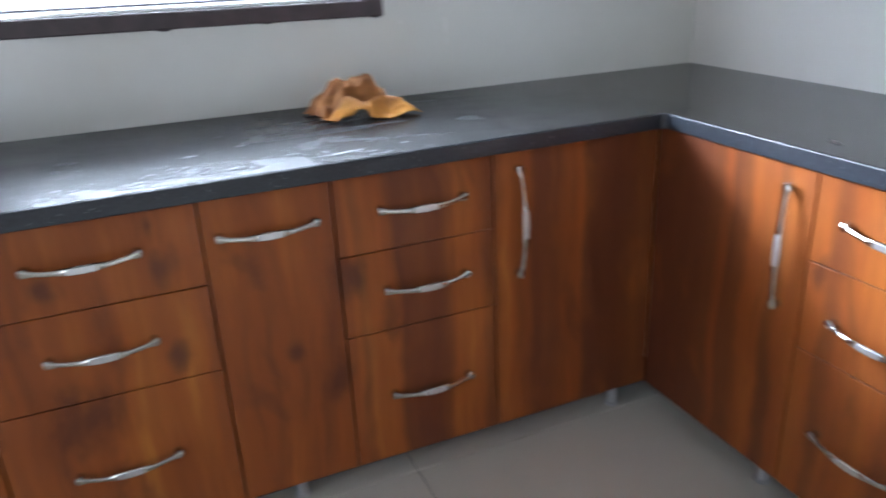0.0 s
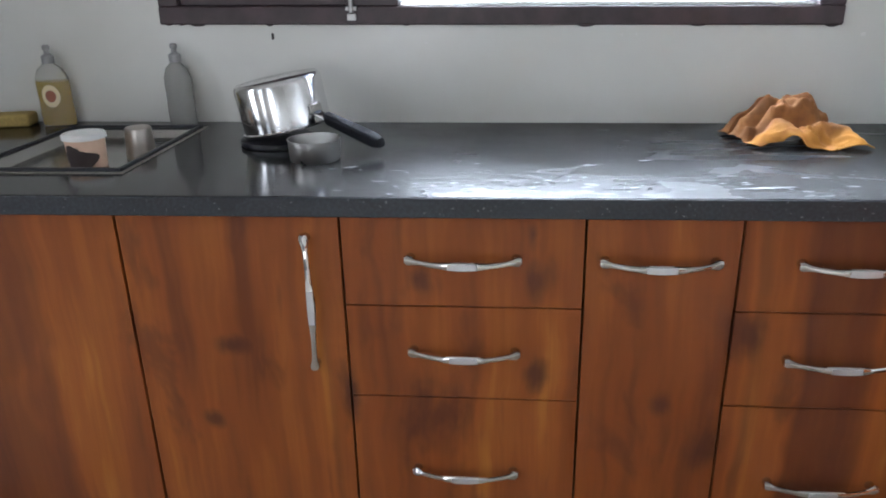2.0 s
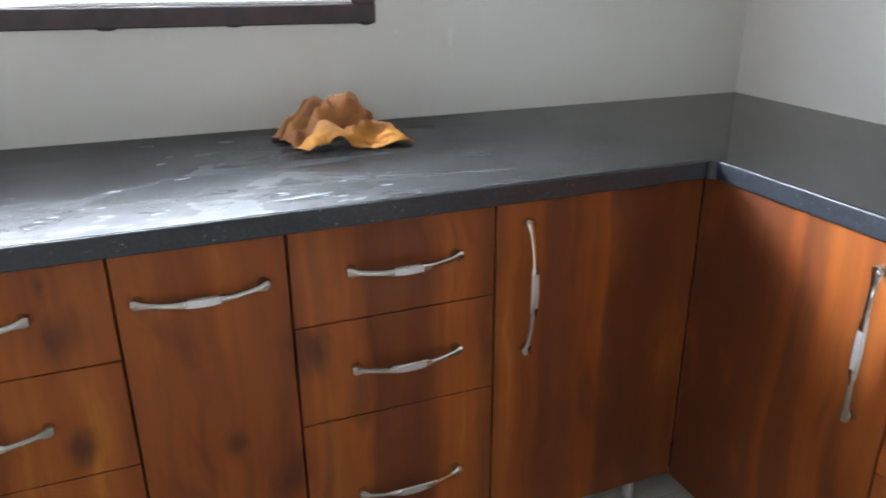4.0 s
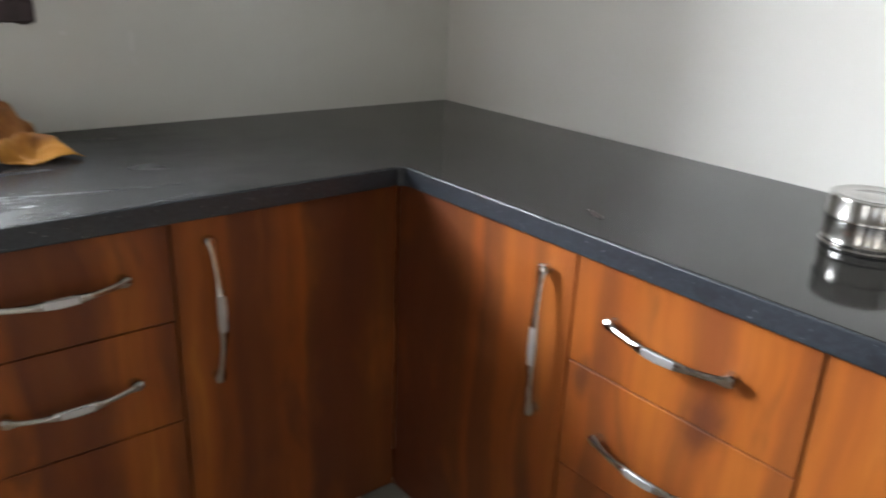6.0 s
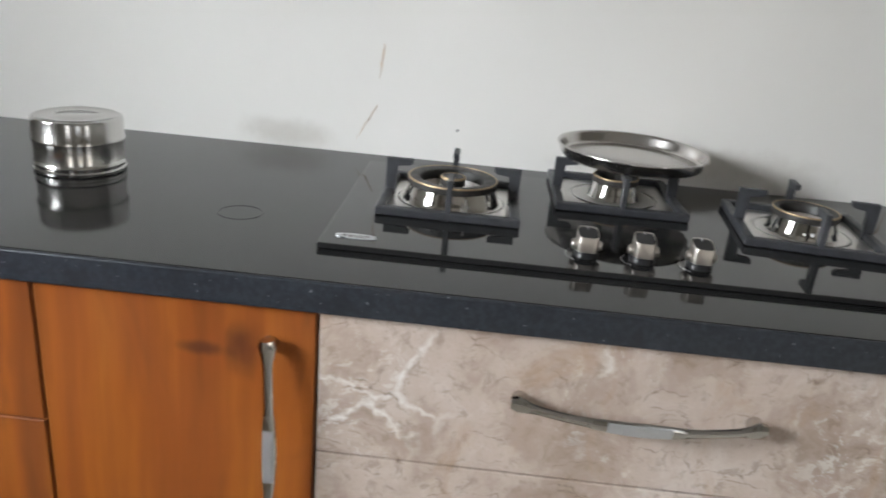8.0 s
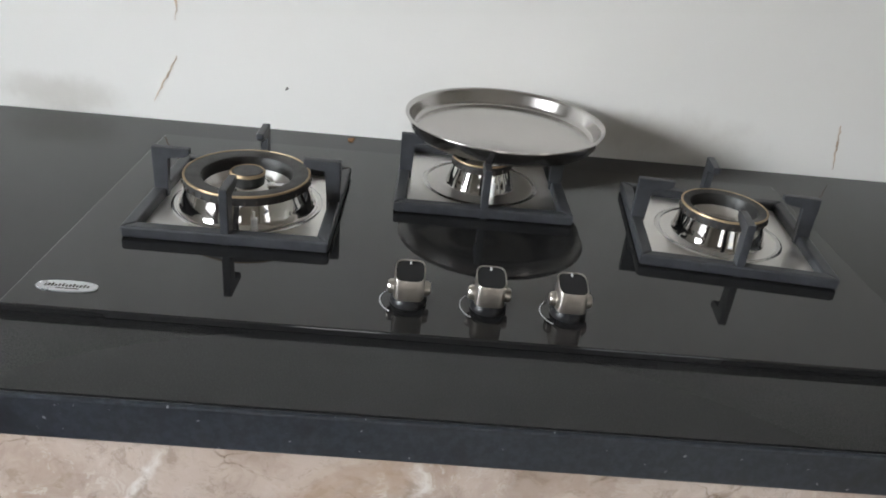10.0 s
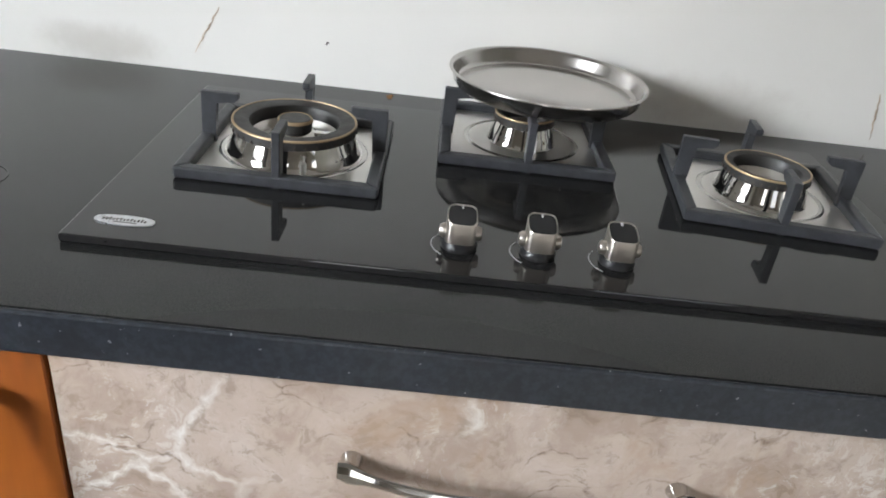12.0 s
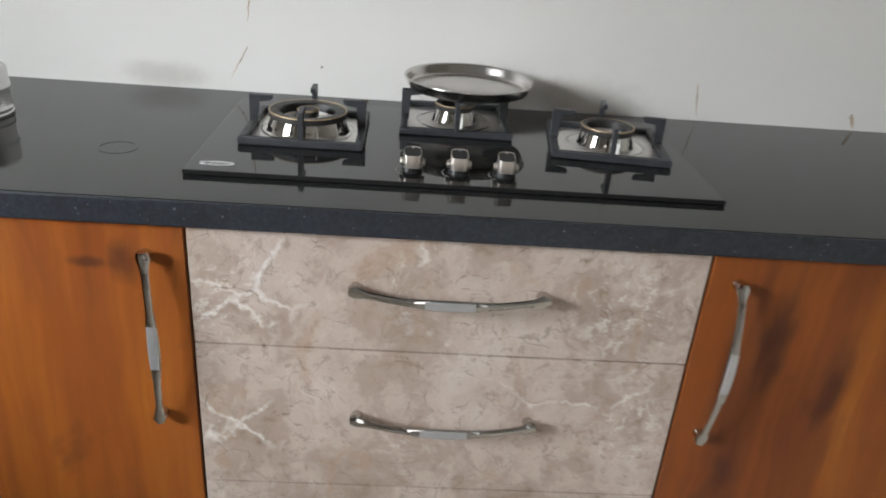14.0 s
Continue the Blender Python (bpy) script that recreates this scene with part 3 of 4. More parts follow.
box(north_x(-0.244), north_x(-0.232), -0.024, -0.012, 1.146, 1.215, 0.003, bm)
box(north_x(-0.253), north_x(-0.223), -0.020, -0.011, 1.152, 1.164, 0.002, bm)
part("latch", bm, plain("paint_spattered_steel", (0.50, 0.50, 0.50), 0.4, 0.8), win, "paint-spattered steel latch")
# drips of brown paint along the lower edge
rs = random.Random(4)
for x in (-0.735, -0.70, -0.655, -0.46, -0.1, 0.35, 0.62, 0.93):
    w, h = rs.uniform(0.012, 0.045), rs.uniform(0.003, 0.006)
    part("paint_drip", lathe([(0, -0.0035), (1, -0.003), (1.02, 0), (0, 0.001)], 10, squash=(w / 2, h)), FRAME, win).matrix_local = pose(north_x(x), -0.0015, 1.118, 90, 0, rs.uniform(-6, 6))

# ---- worktop ----
XW, YS = -1.55, -1.05
top = thing("worktop", pose(0, 0, 0), "polished black granite worktop, dusty under the window", "worktop")
SX0, SX1, SY0, SY1 = -1.0, -0.648, 1.998, 2.44
CFY, CFX = 1.833, 1.470
bm = bmesh.new()
for pts in (
    [(XW, CFY), (SX0, CFY), (SX0, wall_y(SX0) - 0.002), (XW, wall_y(XW) - 0.002)],
    [(SX0, CFY), (SX1, CFY), (SX1, SY0), (SX0, SY0)],
    [(SX0, SY1), (SX1, SY1), (SX1, wall_y(SX1) - 0.002), (SX0, wall_y(SX0) - 0.002)],
    [(SX1, CFY), (CFX, CFY), (CFX, wall_y(CFX) - 0.002), (SX1, wall_y(SX1) - 0.002)],
):
    prism(pts, UNDER, TOP, bm=bm)
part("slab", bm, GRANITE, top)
bm = prism([(CFX, YS), (WALL_X - 0.002, YS), (WALL_X - 0.002, 2.441), (CFX, wall_y(CFX) - 0.002)], UNDER, TOP)
FIL = 0.022
prism([(CFX - 0.0002, CFY - 0.0002)] + [(CFX - FIL + FIL * math.sin(a), CFY - FIL + FIL * math.cos(a)) for a in [math.pi / 2 * i / 8 for i in range(9)]], UNDER, TOP, bm=bm)
part("slab", bm, GRANITE, top)
arc = [math.pi / 2 * i / 8 for i in range(9)]
bm = prism([(CFX - FIL + (FIL - 0.0005) * math.sin(a), CFY - FIL + (FIL - 0.0005) * math.cos(a)) for a in arc] + [(CFX - FIL + (FIL - 0.006) * math.sin(a), CFY - FIL + (FIL - 0.006) * math.cos(a)) for a in reversed(arc)], UNDER - 0.002, TOP - 0.0005)
part("front_edge", bm, GRANITE_EDGE, top, "rounded inner corner of the sawn edge")
part("front_edge", box(XW, CFX - FIL - 0.0002, CFY - 0.006, CFY - 0.0005, UNDER - 0.002, TOP - 0.0005, 0.0022, segments=2), GRANITE_EDGE, top, "matt sawn front edge")
part("front_edge", box(CFX - 0.006, CFX - 0.0005, YS, CFY - FIL - 0.0002, UNDER - 0.002, TOP - 0.0005, 0.0022, segments=2), GRANITE_EDGE, top, "matt sawn front edge")


# ---- cabinets ----
ZB = 0.075
GAP = 0.0012


def cabinet(width, fronts, material, label, group, depth=0.52, feet=((0.06, 0.05),), wood="wooden"):
    """A base unit in its own axes: x along the front from 0 to width, y = 0 at the front's face and behind it positive.
    fronts: (kind, z0, z1, handle) with handle = (x, z, upright, mesh)."""
    unit = thing("base_cabinet", pose(0, 0, 0), label, "cabinet", group)
    part("body", box(0.001, width - 0.001, 0.0195, depth, ZB + 0.002, UNDER - 0.004), CARCASS, unit)
    for kind, z0, z1, h in fronts:
        f = part(kind, box(GAP, width - GAP, 0, 0.018, z0 + GAP, z1 - GAP, 0.0012), material, unit)
        if h:
            k = new("handle", h[3])
            k.parent = f
            k["label"] = "bowed chrome handle with a satin middle"
            k.matrix_local = pose(h[0], 0, h[1], 0, -90 if h[2] else 0, 0)
    for fx, fy in feet:
        part("foot", lathe([(0, 0), (0.021, 0), (0.021, 0.006), (0.0155, 0.010), (0.0155, ZB), (0, ZB)], 20, center=(fx, fy, 0)), SATIN, unit, "round metal foot")
    return unit


LOWTOP = UNDER - 0.004
S1, S2 = 0.648, 0.441


def north_unit(x0, x1, fronts, label, feet):
    u = cabinet(x1 - x0, [(k, a, b, (h[0] - x0, *h[1:]) if h else None) for k, a, b, h in fronts], WOOD, label, "base cabinets under the window", feet=feet)
    u.matrix_world = pose(x0, NX, 0)
    return u


def east_unit(y0, y1, fronts, label, material=WOOD, feet=((0.06, 0.05),)):
    """y0 is the unit's end towards the window; x in its own axes runs from there."""
    u = cabinet(y0 - y1, [(k, a, b, (y0 - h[0], *h[1:]) if h else None) for k, a, b, h in fronts], material, label, "base cabinets along the hob wall", feet=feet)
    u.matrix_world = pose(EX, y0, 0, 0, 0, -90)
    return u


SH, LO = HANDLE_SHORT, HANDLE_LONG
north_unit(-1.05, -0.603, [("door", ZB, LOWTOP, (-1.0, 0.125, False, SH))], "reddish-brown wood-grain cabinet below the sink", ((0.06, 0.05),))
north_unit(-1.52, -1.053, [("door", ZB, LOWTOP, None)], "reddish-brown wood-grain cabinet at the worktop's end", ((0.06, 0.05), (0.40, 0.05)))
north_unit(-0.600, -0.156, [("door", ZB, LOWTOP, (-0.218, 0.654, True, LO))], "reddish-brown wood-grain cabinet with one closed door", ((0.06, 0.05),))
three = lambda x, zs: [("drawer_front", S1, LOWTOP, (x, zs[0], False, SH)), ("drawer_front", S2, S1, (x, zs[1], False, SH)), ("drawer_front", ZB, S2, (x, zs[2], False, SH))]
north_unit(-0.154, 0.310, three(0.081, (0.747, 0.548, 0.262)), "reddish-brown wood-grain cabinet with three closed drawers", ((0.06, 0.05),))
north_unit(0.312, 0.593, [("door", ZB, LOWTOP, (0.448, 0.746, False, SH))], "narrow wood-grain pull-out cabinet, closed", ((0.14, 0.055),))
north_unit(0.595, 0.990, three(0.804, (0.745, 0.546, 0.260)), "wood-grain three-drawer cabinet with a dark stained band", ((0.34, 0.40),))
north_unit(0.992, 1.4762, [("door", ZB, LOWTOP, (1.061, 0.654, True, LO))], "dark-stained wood-grain corner cabinet with a closed door", ((0.40, 0.04),))
east_unit(1.8598, 1.361, [("door", ZB, LOWTOP, (1.418, 0.655, True, LO))], "orange-brown wood-grain corner cabinet with a closed door", feet=((0.42, 0.05),))
east_unit(1.359, 0.958, three(1.169, (0.746, 0.533, 0.260)), "orange-brown wood-grain cabinet with three closed drawers", feet=((0.06, 0.05),))
east_unit(0.956, 0.620, [("door", ZB, LOWTOP, (0.670, 0.656, True, LO))], "orange-brown wood-grain cabinet with one closed door", feet=((0.06, 0.05),))
hobunit = east_unit(0.618, -0.132, [("drawer_front", 0.648, LOWTOP, (0.243, 0.752, False, LO)), ("drawer_front", 0.381, 0.648, (0.237, 0.523, False, LO)), ("drawer_front", ZB, 0.381, (0.237, 0.262, False, LO))], "cabinet with three closed beige marble-pattern drawers below the hob", MARBLE, feet=((0.06, 0.05), (0.69, 0.05)))
east_unit(-0.134, -0.580, [("door", ZB, LOWTOP, (-0.184, 0.656, True, LO))], "orange-brown wood-grain cabinet with a dark stain by the handle", feet=((0.06, 0.05),))
east_unit(-0.582, -1.03, [("door", ZB, LOWTOP, None)], "orange-brown wood-grain end cabinet", feet=((0.06, 0.05), (0.40, 0.05)))

# dark strips behind the feet, added to stand in for the shade under the cabinets
tagged(part("shade_strip_north", box(XW + 0.01, EX + 0.09, NX + 0.095, NX + 0.110, 0.0, ZB), SHADE_STRIP), "dark strip standing in for the shade under the cabinets", "baseboard", kind="structure")
tagged(part("shade_strip_east", box(EX + 0.095, EX + 0.110, YS + 0.01, NX + 0.094, 0.0, ZB), SHADE_STRIP), "dark strip standing in for the shade under the cabinets", "baseboard", kind="structure")

# ---- hob ----
HY0, HY1, HX0, HX1 = -0.172, 0.643, 1.564, 1.985
hob = thing("gas_hob", pose(0, 0, 0), "black glass gas hob with three burners and steel knobs", "hob")
part("glass_top", box(HX0, HX1, HY0, HY1, TOP + 0.0006, TOP + 0.0085, 0.0015, segments=2), HOBGLASS, hob)
GZ = TOP + 0.0085
bm = prism([(1.5965 + 0.0085 * math.cos(t) * (abs(math.cos(t)) ** -0.3 if abs(math.cos(t)) > 0.01 else 1), 0.600 + 0.026 * math.sin(t)) for t in [2 * math.pi * i / 28 for i in range(28)]], GZ, GZ + 0.0012)
badge = part("badge", bm, plain("silver_badge", (0.62, 0.63, 0.65), 0.3, 0.8), hob, "small oval silver maker's badge")
bm = bmesh.new()
for i in range(13):
    y = 0.618 - 0.0030 * i
    box(1.5945, 1.5975 + 0.0008 * (i % 3), y - 0.0008, y + 0.0008, GZ + 0.0012, GZ + 0.0015, bm=bm)
box(1.5915, 1.5925, 0.588, 0.608, GZ + 0.0012, GZ + 0.0015, bm=bm)
part("badge_mark", bm, SOOT, badge)


def arm(bm, side, half):
    """One pan support: an upright blade on the middle of a side, hooked inwards at its top."""
    prof = [(half, 0.0), (half, 0.059), (half - 0.040, 0.059), (half - 0.040, 0.053), (half - 0.035, 0.049), (half - 0.016, 0.048), (half - 0.0145, 0.0)]
    rot = Matrix.Rotation(side * math.pi / 2, 4, "Z")
    new_bm = prism(prof, -0.0042, 0.0042, 0.001, axis="y")
    for v in new_bm.verts:
        v.co = rot @ v.co
    me = bpy.data.meshes.new("tmp")
    new_bm.to_mesh(me)
    new_bm.free()
    bm.from_mesh(me)
    bpy.data.meshes.remove(me)
    return bm


def burner(x, y, half, r, jumbo, flare, turned=0.0):
    q = 0.73 if jumbo else 0.79
    m = pose(x, y, GZ, 0, 0, turned)
    bm = box(-half + 0.012, half - 0.012, -half + 0.012, half - 0.012, 0.0004, 0.003, 0.001)
    plate = part("drip_plate", bm, DRIP, hob, "square brushed steel drip plate")
    plate.matrix_local = m
    dish = part("dish_ring", lathe([(max(r * 1.17, 0.068) - 0.0030, 0.0031), (max(r * 1.17, 0.068) - 0.0008, 0.0044), (max(r * 1.17, 0.068) + 0.0008, 0.0044), (max(r * 1.17, 0.068) + 0.0030, 0.0031)], 64), STEEL, plate, smooth=True)
    cup = part("burner_cup", lathe([(r * flare * 1.03, 0.0032), (r * flare, 0.0052), (r * (0.35 + 0.65 * flare), 0.012), (r * (0.75 + 0.22 * flare), 0.020), (r * 0.95, 0.0262), (r * 0.90, 0.027)], 56), CHROME, plate, "polished chrome burner cup", smooth=True)
    ring = [(r * (q - 0.02), 0.022), (r * (q - 0.01), 0.0345), (r * (q + 0.01), 0.0362), (r * 0.96, 0.0378), (r * 1.0, 0.0368), (r * 1.006, 0.0275), (r * 0.92, 0.0262), (r * (q - 0.02), 0.022)]
    part("burner_ring", lathe(ring, 56), BURNER, plate, "black enamelled flame ring", smooth=True)
    part("brass_edge", lathe([(r - 0.0016, 0.0374), (r - 0.0012, 0.0382), (r + 0.0006, 0.0380), (r + 0.0010, 0.0368), (r + 0.0006, 0.0360)], 56), BRASS, plate, "thin worn brass edge", smooth=True)
    # flame ports round the ring
    bm = bmesh.new()
    for i in range(36):
        a = 2 * math.pi * i / 36
        c, s = math.cos(a), math.sin(a)
        quad = [Vector((c * r * 1.011 - s * k, s * r * 1.011 + c * k, z)) for k, z in ((-0.0012, 0.0285), (0.0012, 0.0285), (0.0012, 0.0318), (-0.0012, 0.0318))]
        lo = [bm.verts.new(v) for v in quad]
        hi = [bm.verts.new(v + Vector((c, s, 0)) * 0.0012) for v in quad]
        bm.faces.new(hi)
        for j in range(4):
            bm.faces.new((lo[j], lo[(j + 1) % 4], hi[(j + 1) % 4], hi[j]))
    tagged(part("flame_ports", bm, SOOT, plate), kind="stuff")
    part("burner_well", lathe([(0, 0.014), (r * 0.62, 0.014), (r * (q - 0.02), 0.0225)], 40), DRIP, plate, smooth=True)
    if jumbo:
        part("inner_cap", lathe([(0, 0.040), (r * 0.24, 0.0395), (r * 0.28, 0.036), (r * 0.27, 0.027), (r * 0.18, 0.012), (0, 0.012)], 32), BURNER, plate, "small black inner flame cap", smooth=True)
        part("brass_edge", lathe([(r * 0.255, 0.0392), (r * 0.265, 0.0398), (r * 0.287, 0.0380), (r * 0.287, 0.0364)], 40), BRASS, plate, "thin worn brass edge", smooth=True)
        part("inner_cup", lathe([(r * 0.46, 0.0145), (r * 0.40, 0.022), (r * 0.30, 0.027), (r * 0.26, 0.027)], 40), CHROME, plate, "polished inner burner cup", smooth=True)
        for k in range(3):
            b = box(r * 0.22, r * 0.70, -0.005, 0.005, 0.018, 0.026, 0.001)
            part("bridge", b, STEEL, plate).matrix_local = pose(0, 0, 0, 0, 0, 30 + 120 * k)
    part("spark_pin", lathe([(0, 0.0), (0.003, 0), (0.003, 0.016), (0.0012, 0.018), (0.0012, 0.024), (0, 0.0245)], 10, center=(-r * 1.12, -r * 0.35, 0.003)), WHITE, plate)
    bars = []
    w = 0.0135
    outer = half
    for k in range(4):
        rot = Matrix.Rotation(k * math.pi / 2, 4, "Z")
        pts = [rot @ Vector((a, b, 0)) for a, b in ((outer, -outer), (outer, outer), (outer - w, outer - w), (outer - w, -outer + w))]
        bars.append(prism([(p.x, p.y) for p in pts], 0.0008, 0.0130, 0.0022))
    grate = part("pan_support", bars[0], IRON, hob, "square black iron pan support with four hooked arms")
    grate.matrix_local = m
    for k in range(4):
        if k:
            part("bar", bars[k], IRON, grate)
        part("arm", arm(bmesh.new(), k, outer - 0.001), IRON, grate)
    return plate


burner(1.792, 0.490, 0.101, 0.066, True, 1.06)
burner(1.902, 0.231, 0.101, 0.036, False, 1.14)
burner(1.812, -0.039, 0.101, 0.047, False, 1.07, -6.0)


def knob(y):
    k = part("knob", lathe([(0, 0.0), (0.0165, 0.0), (0.0165, 0.0035), (0.0150, 0.0055), (0.0140, 0.0085)], 32), KNOBTOP, hob, "steel gas knob on a black collar", smooth=True)
    k.matrix_local = pose(1.617, y, GZ)
    for side in (-1, 1):
        part("knob_wing", lathe([(0, 0.010), (0.0052, 0.0095), (0.0068, 0.0070), (0.0068, 0.003), (0, 0.003)], 20), BRUSHED, k, smooth=True).matrix_local = pose(0, side * 0.0095, 0.0145, -90 * side, 0, 0)

    def outline(w, d):
        """A rounded block, flatter on the sides that face the user and the wall."""
        ring = []
        for i in range(40):
            t = 2 * math.pi * i / 40
            c, q = math.cos(t), math.sin(t)
            ring.append((d * abs(c) ** 0.6 * (1 if c > 0 else -1), w * abs(q) ** 0.42 * (1 if q > 0 else -1)))
        return ring

    def slope(x, lift=0.0):
        return 0.0315 + 0.25 * x + lift

    bm = bmesh.new()
    rings = [[bm.verts.new((x, y, 0.0085)) for x, y in outline(0.0140, 0.0150)], [bm.verts.new((x, y, slope(x, -0.001))) for x, y in outline(0.0136, 0.0146)],
             [bm.verts.new((x, y, slope(x))) for x, y in outline(0.0131, 0.0141)], [bm.verts.new((x, y, slope(x))) for x, y in outline(0.0126, 0.0136)], [bm.verts.new((x, y, slope(x, -0.0025))) for x, y in outline(0.0125, 0.0135)]]
    for lo, hi in zip(rings, rings[1:]):
        for i in range(40):
            bm.faces.new((lo[i], lo[(i + 1) % 40], hi[(i + 1) % 40], hi[i]))
    part("grip", bm, BRUSHED, k, "brushed steel grip", smooth=True)
    bm = bmesh.new()
    bm.faces.new([bm.verts.new((x, y, slope(x, -0.0012))) for x, y in outline(0.01255, 0.01355)])
    part("grip_top", bm, KNOBTOP, k, "dark glossy sloping top")
    part("pointer", box(0.0085, 0.0125, -0.0008, 0.0008, slope(0.0105, -0.0010), slope(0.0105, 0.0008)), INK, k)
    # printed dial arc beside the knob
    bm = bmesh.new()
    for i in range(10):
        a = radians(48 + 9.5 * i)
        c, s = math.cos(a), math.sin(a)
        w = 0.0003 + 0.0006 * i / 10
        q = [(c * rr, s * rr, 0.0004) for rr in (0.0255 - w, 0.0255 + w)]
        b = radians(48 + 9.5 * (i + 0.8))
        c2, s2 = math.cos(b), math.sin(b)
        q += [(c2 * rr, s2 * rr, 0.0004) for rr in (0.0255 + w, 0.0255 - w)]
        bm.faces.new([bm.verts.new(p) for p in q])
    part("dial_marks", bm, INK, k, "printed white dial marks")


for y in (0.307, 0.235, 0.162):
    knob(y)

# ---- things on the hob side ----
plate = thing("steel_plate", pose(1.930, 0.207, GZ + 0.0592, 0, -0.5, 0), "round rimmed stainless steel plate lying on a pan support", "plate")
R = 0.122
part("dish", lathe([(0, 0.0012), (R * 0.885, 0.0012), (R * 0.915, 0.0028), (R * 0.93, 0.006), (R * 0.952, 0.0175), (R * 0.965, 0.0205), (R * 0.985, 0.0218), (R, 0.0215), (R * 1.003, 0.0200), (R * 0.975, 0.0180), (R * 0.945, 0.005), (R * 0.92, 0.0015), (R * 0.88, 0.0), (0, 0.0)], 96), steel_material("plate_steel", 0.19, (0.52, 0.50, 0.48), (1, 1, 1)), plate, smooth=True)

tin = thing("steel_canister", pose(1.795, 1.062, TOP), "round stainless steel canister with a tight lid on the worktop", "canister")
r = 0.064
part("body", lathe([(0, 0), (r * 0.98, 0), (r * 1.02, 0.002), (r * 1.02, 0.006), (r * 0.985, 0.008), (r * 0.985, 0.012), (r * 1.015, 0.014), (r * 1.0, 0.0165), (r * 0.985, 0.019), (r * 0.985, 0.048), (0, 0.048)], 64), STEEL, tin, smooth=True)
lid = part("lid", lathe([(r * 1.0, 0.047), (r * 1.025, 0.048), (r * 1.025, 0.052), (r * 1.005, 0.054), (r * 1.005, 0.078), (r * 0.985, 0.0815), (r * 0.93, 0.083), (r * 0.90, 0.0815), (r * 0.45, 0.0815), (r * 0.42, 0.0825), (0, 0.0825)], 64), STEEL, tin, "flat steel lid with a pressed ring", smooth=True)

jar = thing("storage_jar", pose(1.66, 0.22, 0.68), "white plastic jar with a blue screw lid inside the drawer", "jar")
part("body", lathe([(0, 0), (0.040, 0), (0.042, 0.004), (0.042, 0.075), (0.038, 0.080), (0, 0.080)], 40), WHITE, jar, smooth=True)
part("lid", lathe([(0.0385, 0.078), (0.0445, 0.078), (0.0445, 0.094), (0.041, 0.097), (0.030, 0.097), (0.028, 0.095), (0, 0.095)], 40), BLUE, jar, "blue ribbed screw lid", smooth=True)
db = thing("drawer_box", pose(0, 0, 0), "white board drawer box behind the marble front", "drawer box")
part("bottom", box(1.497, 1.94, -0.105, 0.59, 0.668, 0.680), DRAWERBOX, db)
for y in (-0.117, 0.590):
    part("side", box(1.497, 1.94, y, y + 0.012, 0.668, 0.775), DRAWERBOX, db)
part("back", box(1.928, 1.94, -0.105, 0.59, 0.6805, 0.775), DRAWERBOX, db)

# ---- things on the window side ----
sink = thing("sink_drainer", pose(0, 0, 0), "shallow steel sink drainer with a black rim", "sink")
bm = bmesh.new()
for b in ((SX0 - 0.004, SX1 + 0.004, SY0 - 0.004, SY0 + 0.006), (SX0 - 0.004, SX1 + 0.004, SY1 - 0.008, SY1 + 0.004)):
    box(*b, TOP + 0.0005, TOP + 0.009, 0.002, bm)
for b in ((SX0 - 0.004, SX0 + 0.006, SY0 + 0.006, SY1 - 0.008), (SX1 - 0.006, SX1 + 0.004, SY0 + 0.006, SY1 - 0.008)):
    box(*b, TOP + 0.0005, TOP + 0.009, 0.002, bm)
part("rim", bm, PLASTIC, sink, "raised black rim")
bm = box(SX0 - 0.014, SX1 + 0.014, SY0 - 0.014, SY0 - 0.0045, TOP + 0.0004, TOP + 0.002, 0.0006)
box(SX0 - 0.014, SX1 + 0.014, SY1 + 0.0045, SY1 + 0.014, TOP + 0.0004, TOP + 0.002, 0.0006, bm)
box(SX1 + 0.0045, SX1 + 0.014, SY0 - 0.0045, SY1 + 0.0045, TOP + 0.0004, TOP + 0.002, 0.0006, bm)
box(SX0 - 0.014, SX0 - 0.0045, SY0 - 0.0045, SY1 + 0.0045, TOP + 0.0004, TOP + 0.002, 0.0006, bm)
part("lip", bm, BRUSHED, sink, "thin dull steel lip")
bm = bmesh.new()
z0, z1 = TOP + 0.0003, TOP - 0.022
o = [(SX0 + 0.002, SY0 + 0.002), (SX1 - 0.002, SY0 + 0.002), (SX1 - 0.002, SY1 - 0.002), (SX0 + 0.002, SY1 - 0.002)]
i_ = [(SX0 + 0.02, SY0 + 0.02), (SX1 - 0.02, SY0 + 0.02), (SX1 - 0.02, SY1 - 0.02), (SX0 + 0.02, SY1 - 0.02)]
vo = [bm.verts.new((*p, z0)) for p in o]
vi = [bm.verts.new((*p, z1)) for p in i_]
vl = [bm.verts.new((*p, z1 - 0.002)) for p in i_]
bm.faces.new(vi)
bm.faces.new(vl)
for k in range(4):
    bm.faces.new((vo[k], vo[(k + 1) % 4], vi[(k + 1) % 4], vi[k]))
part("tray", bm, steel_material("dull_tray_steel", 0.22, (0.42, 0.41, 0.40), (1, 1, 1)), sink)
ZS = z1

tub = thing("plastic_tub", pose(-0.790, 2.125, ZS), "white-lidded peach food tub with a dark printed patch in the sink", "tub")
part("body", lathe([(0, 0), (0.038, 0), (0.040, 0.003), (0.0435, 0.070), (0, 0.070)], 40), PEACH, tub, smooth=True)
part("lid", lathe([(0.0440, 0.066), (0.0475, 0.067), (0.0475, 0.076), (0.045, 0.079), (0.041, 0.079), (0.039, 0.077), (0, 0.077)], 40), WHITE, tub, "white snap-on lid", smooth=True)


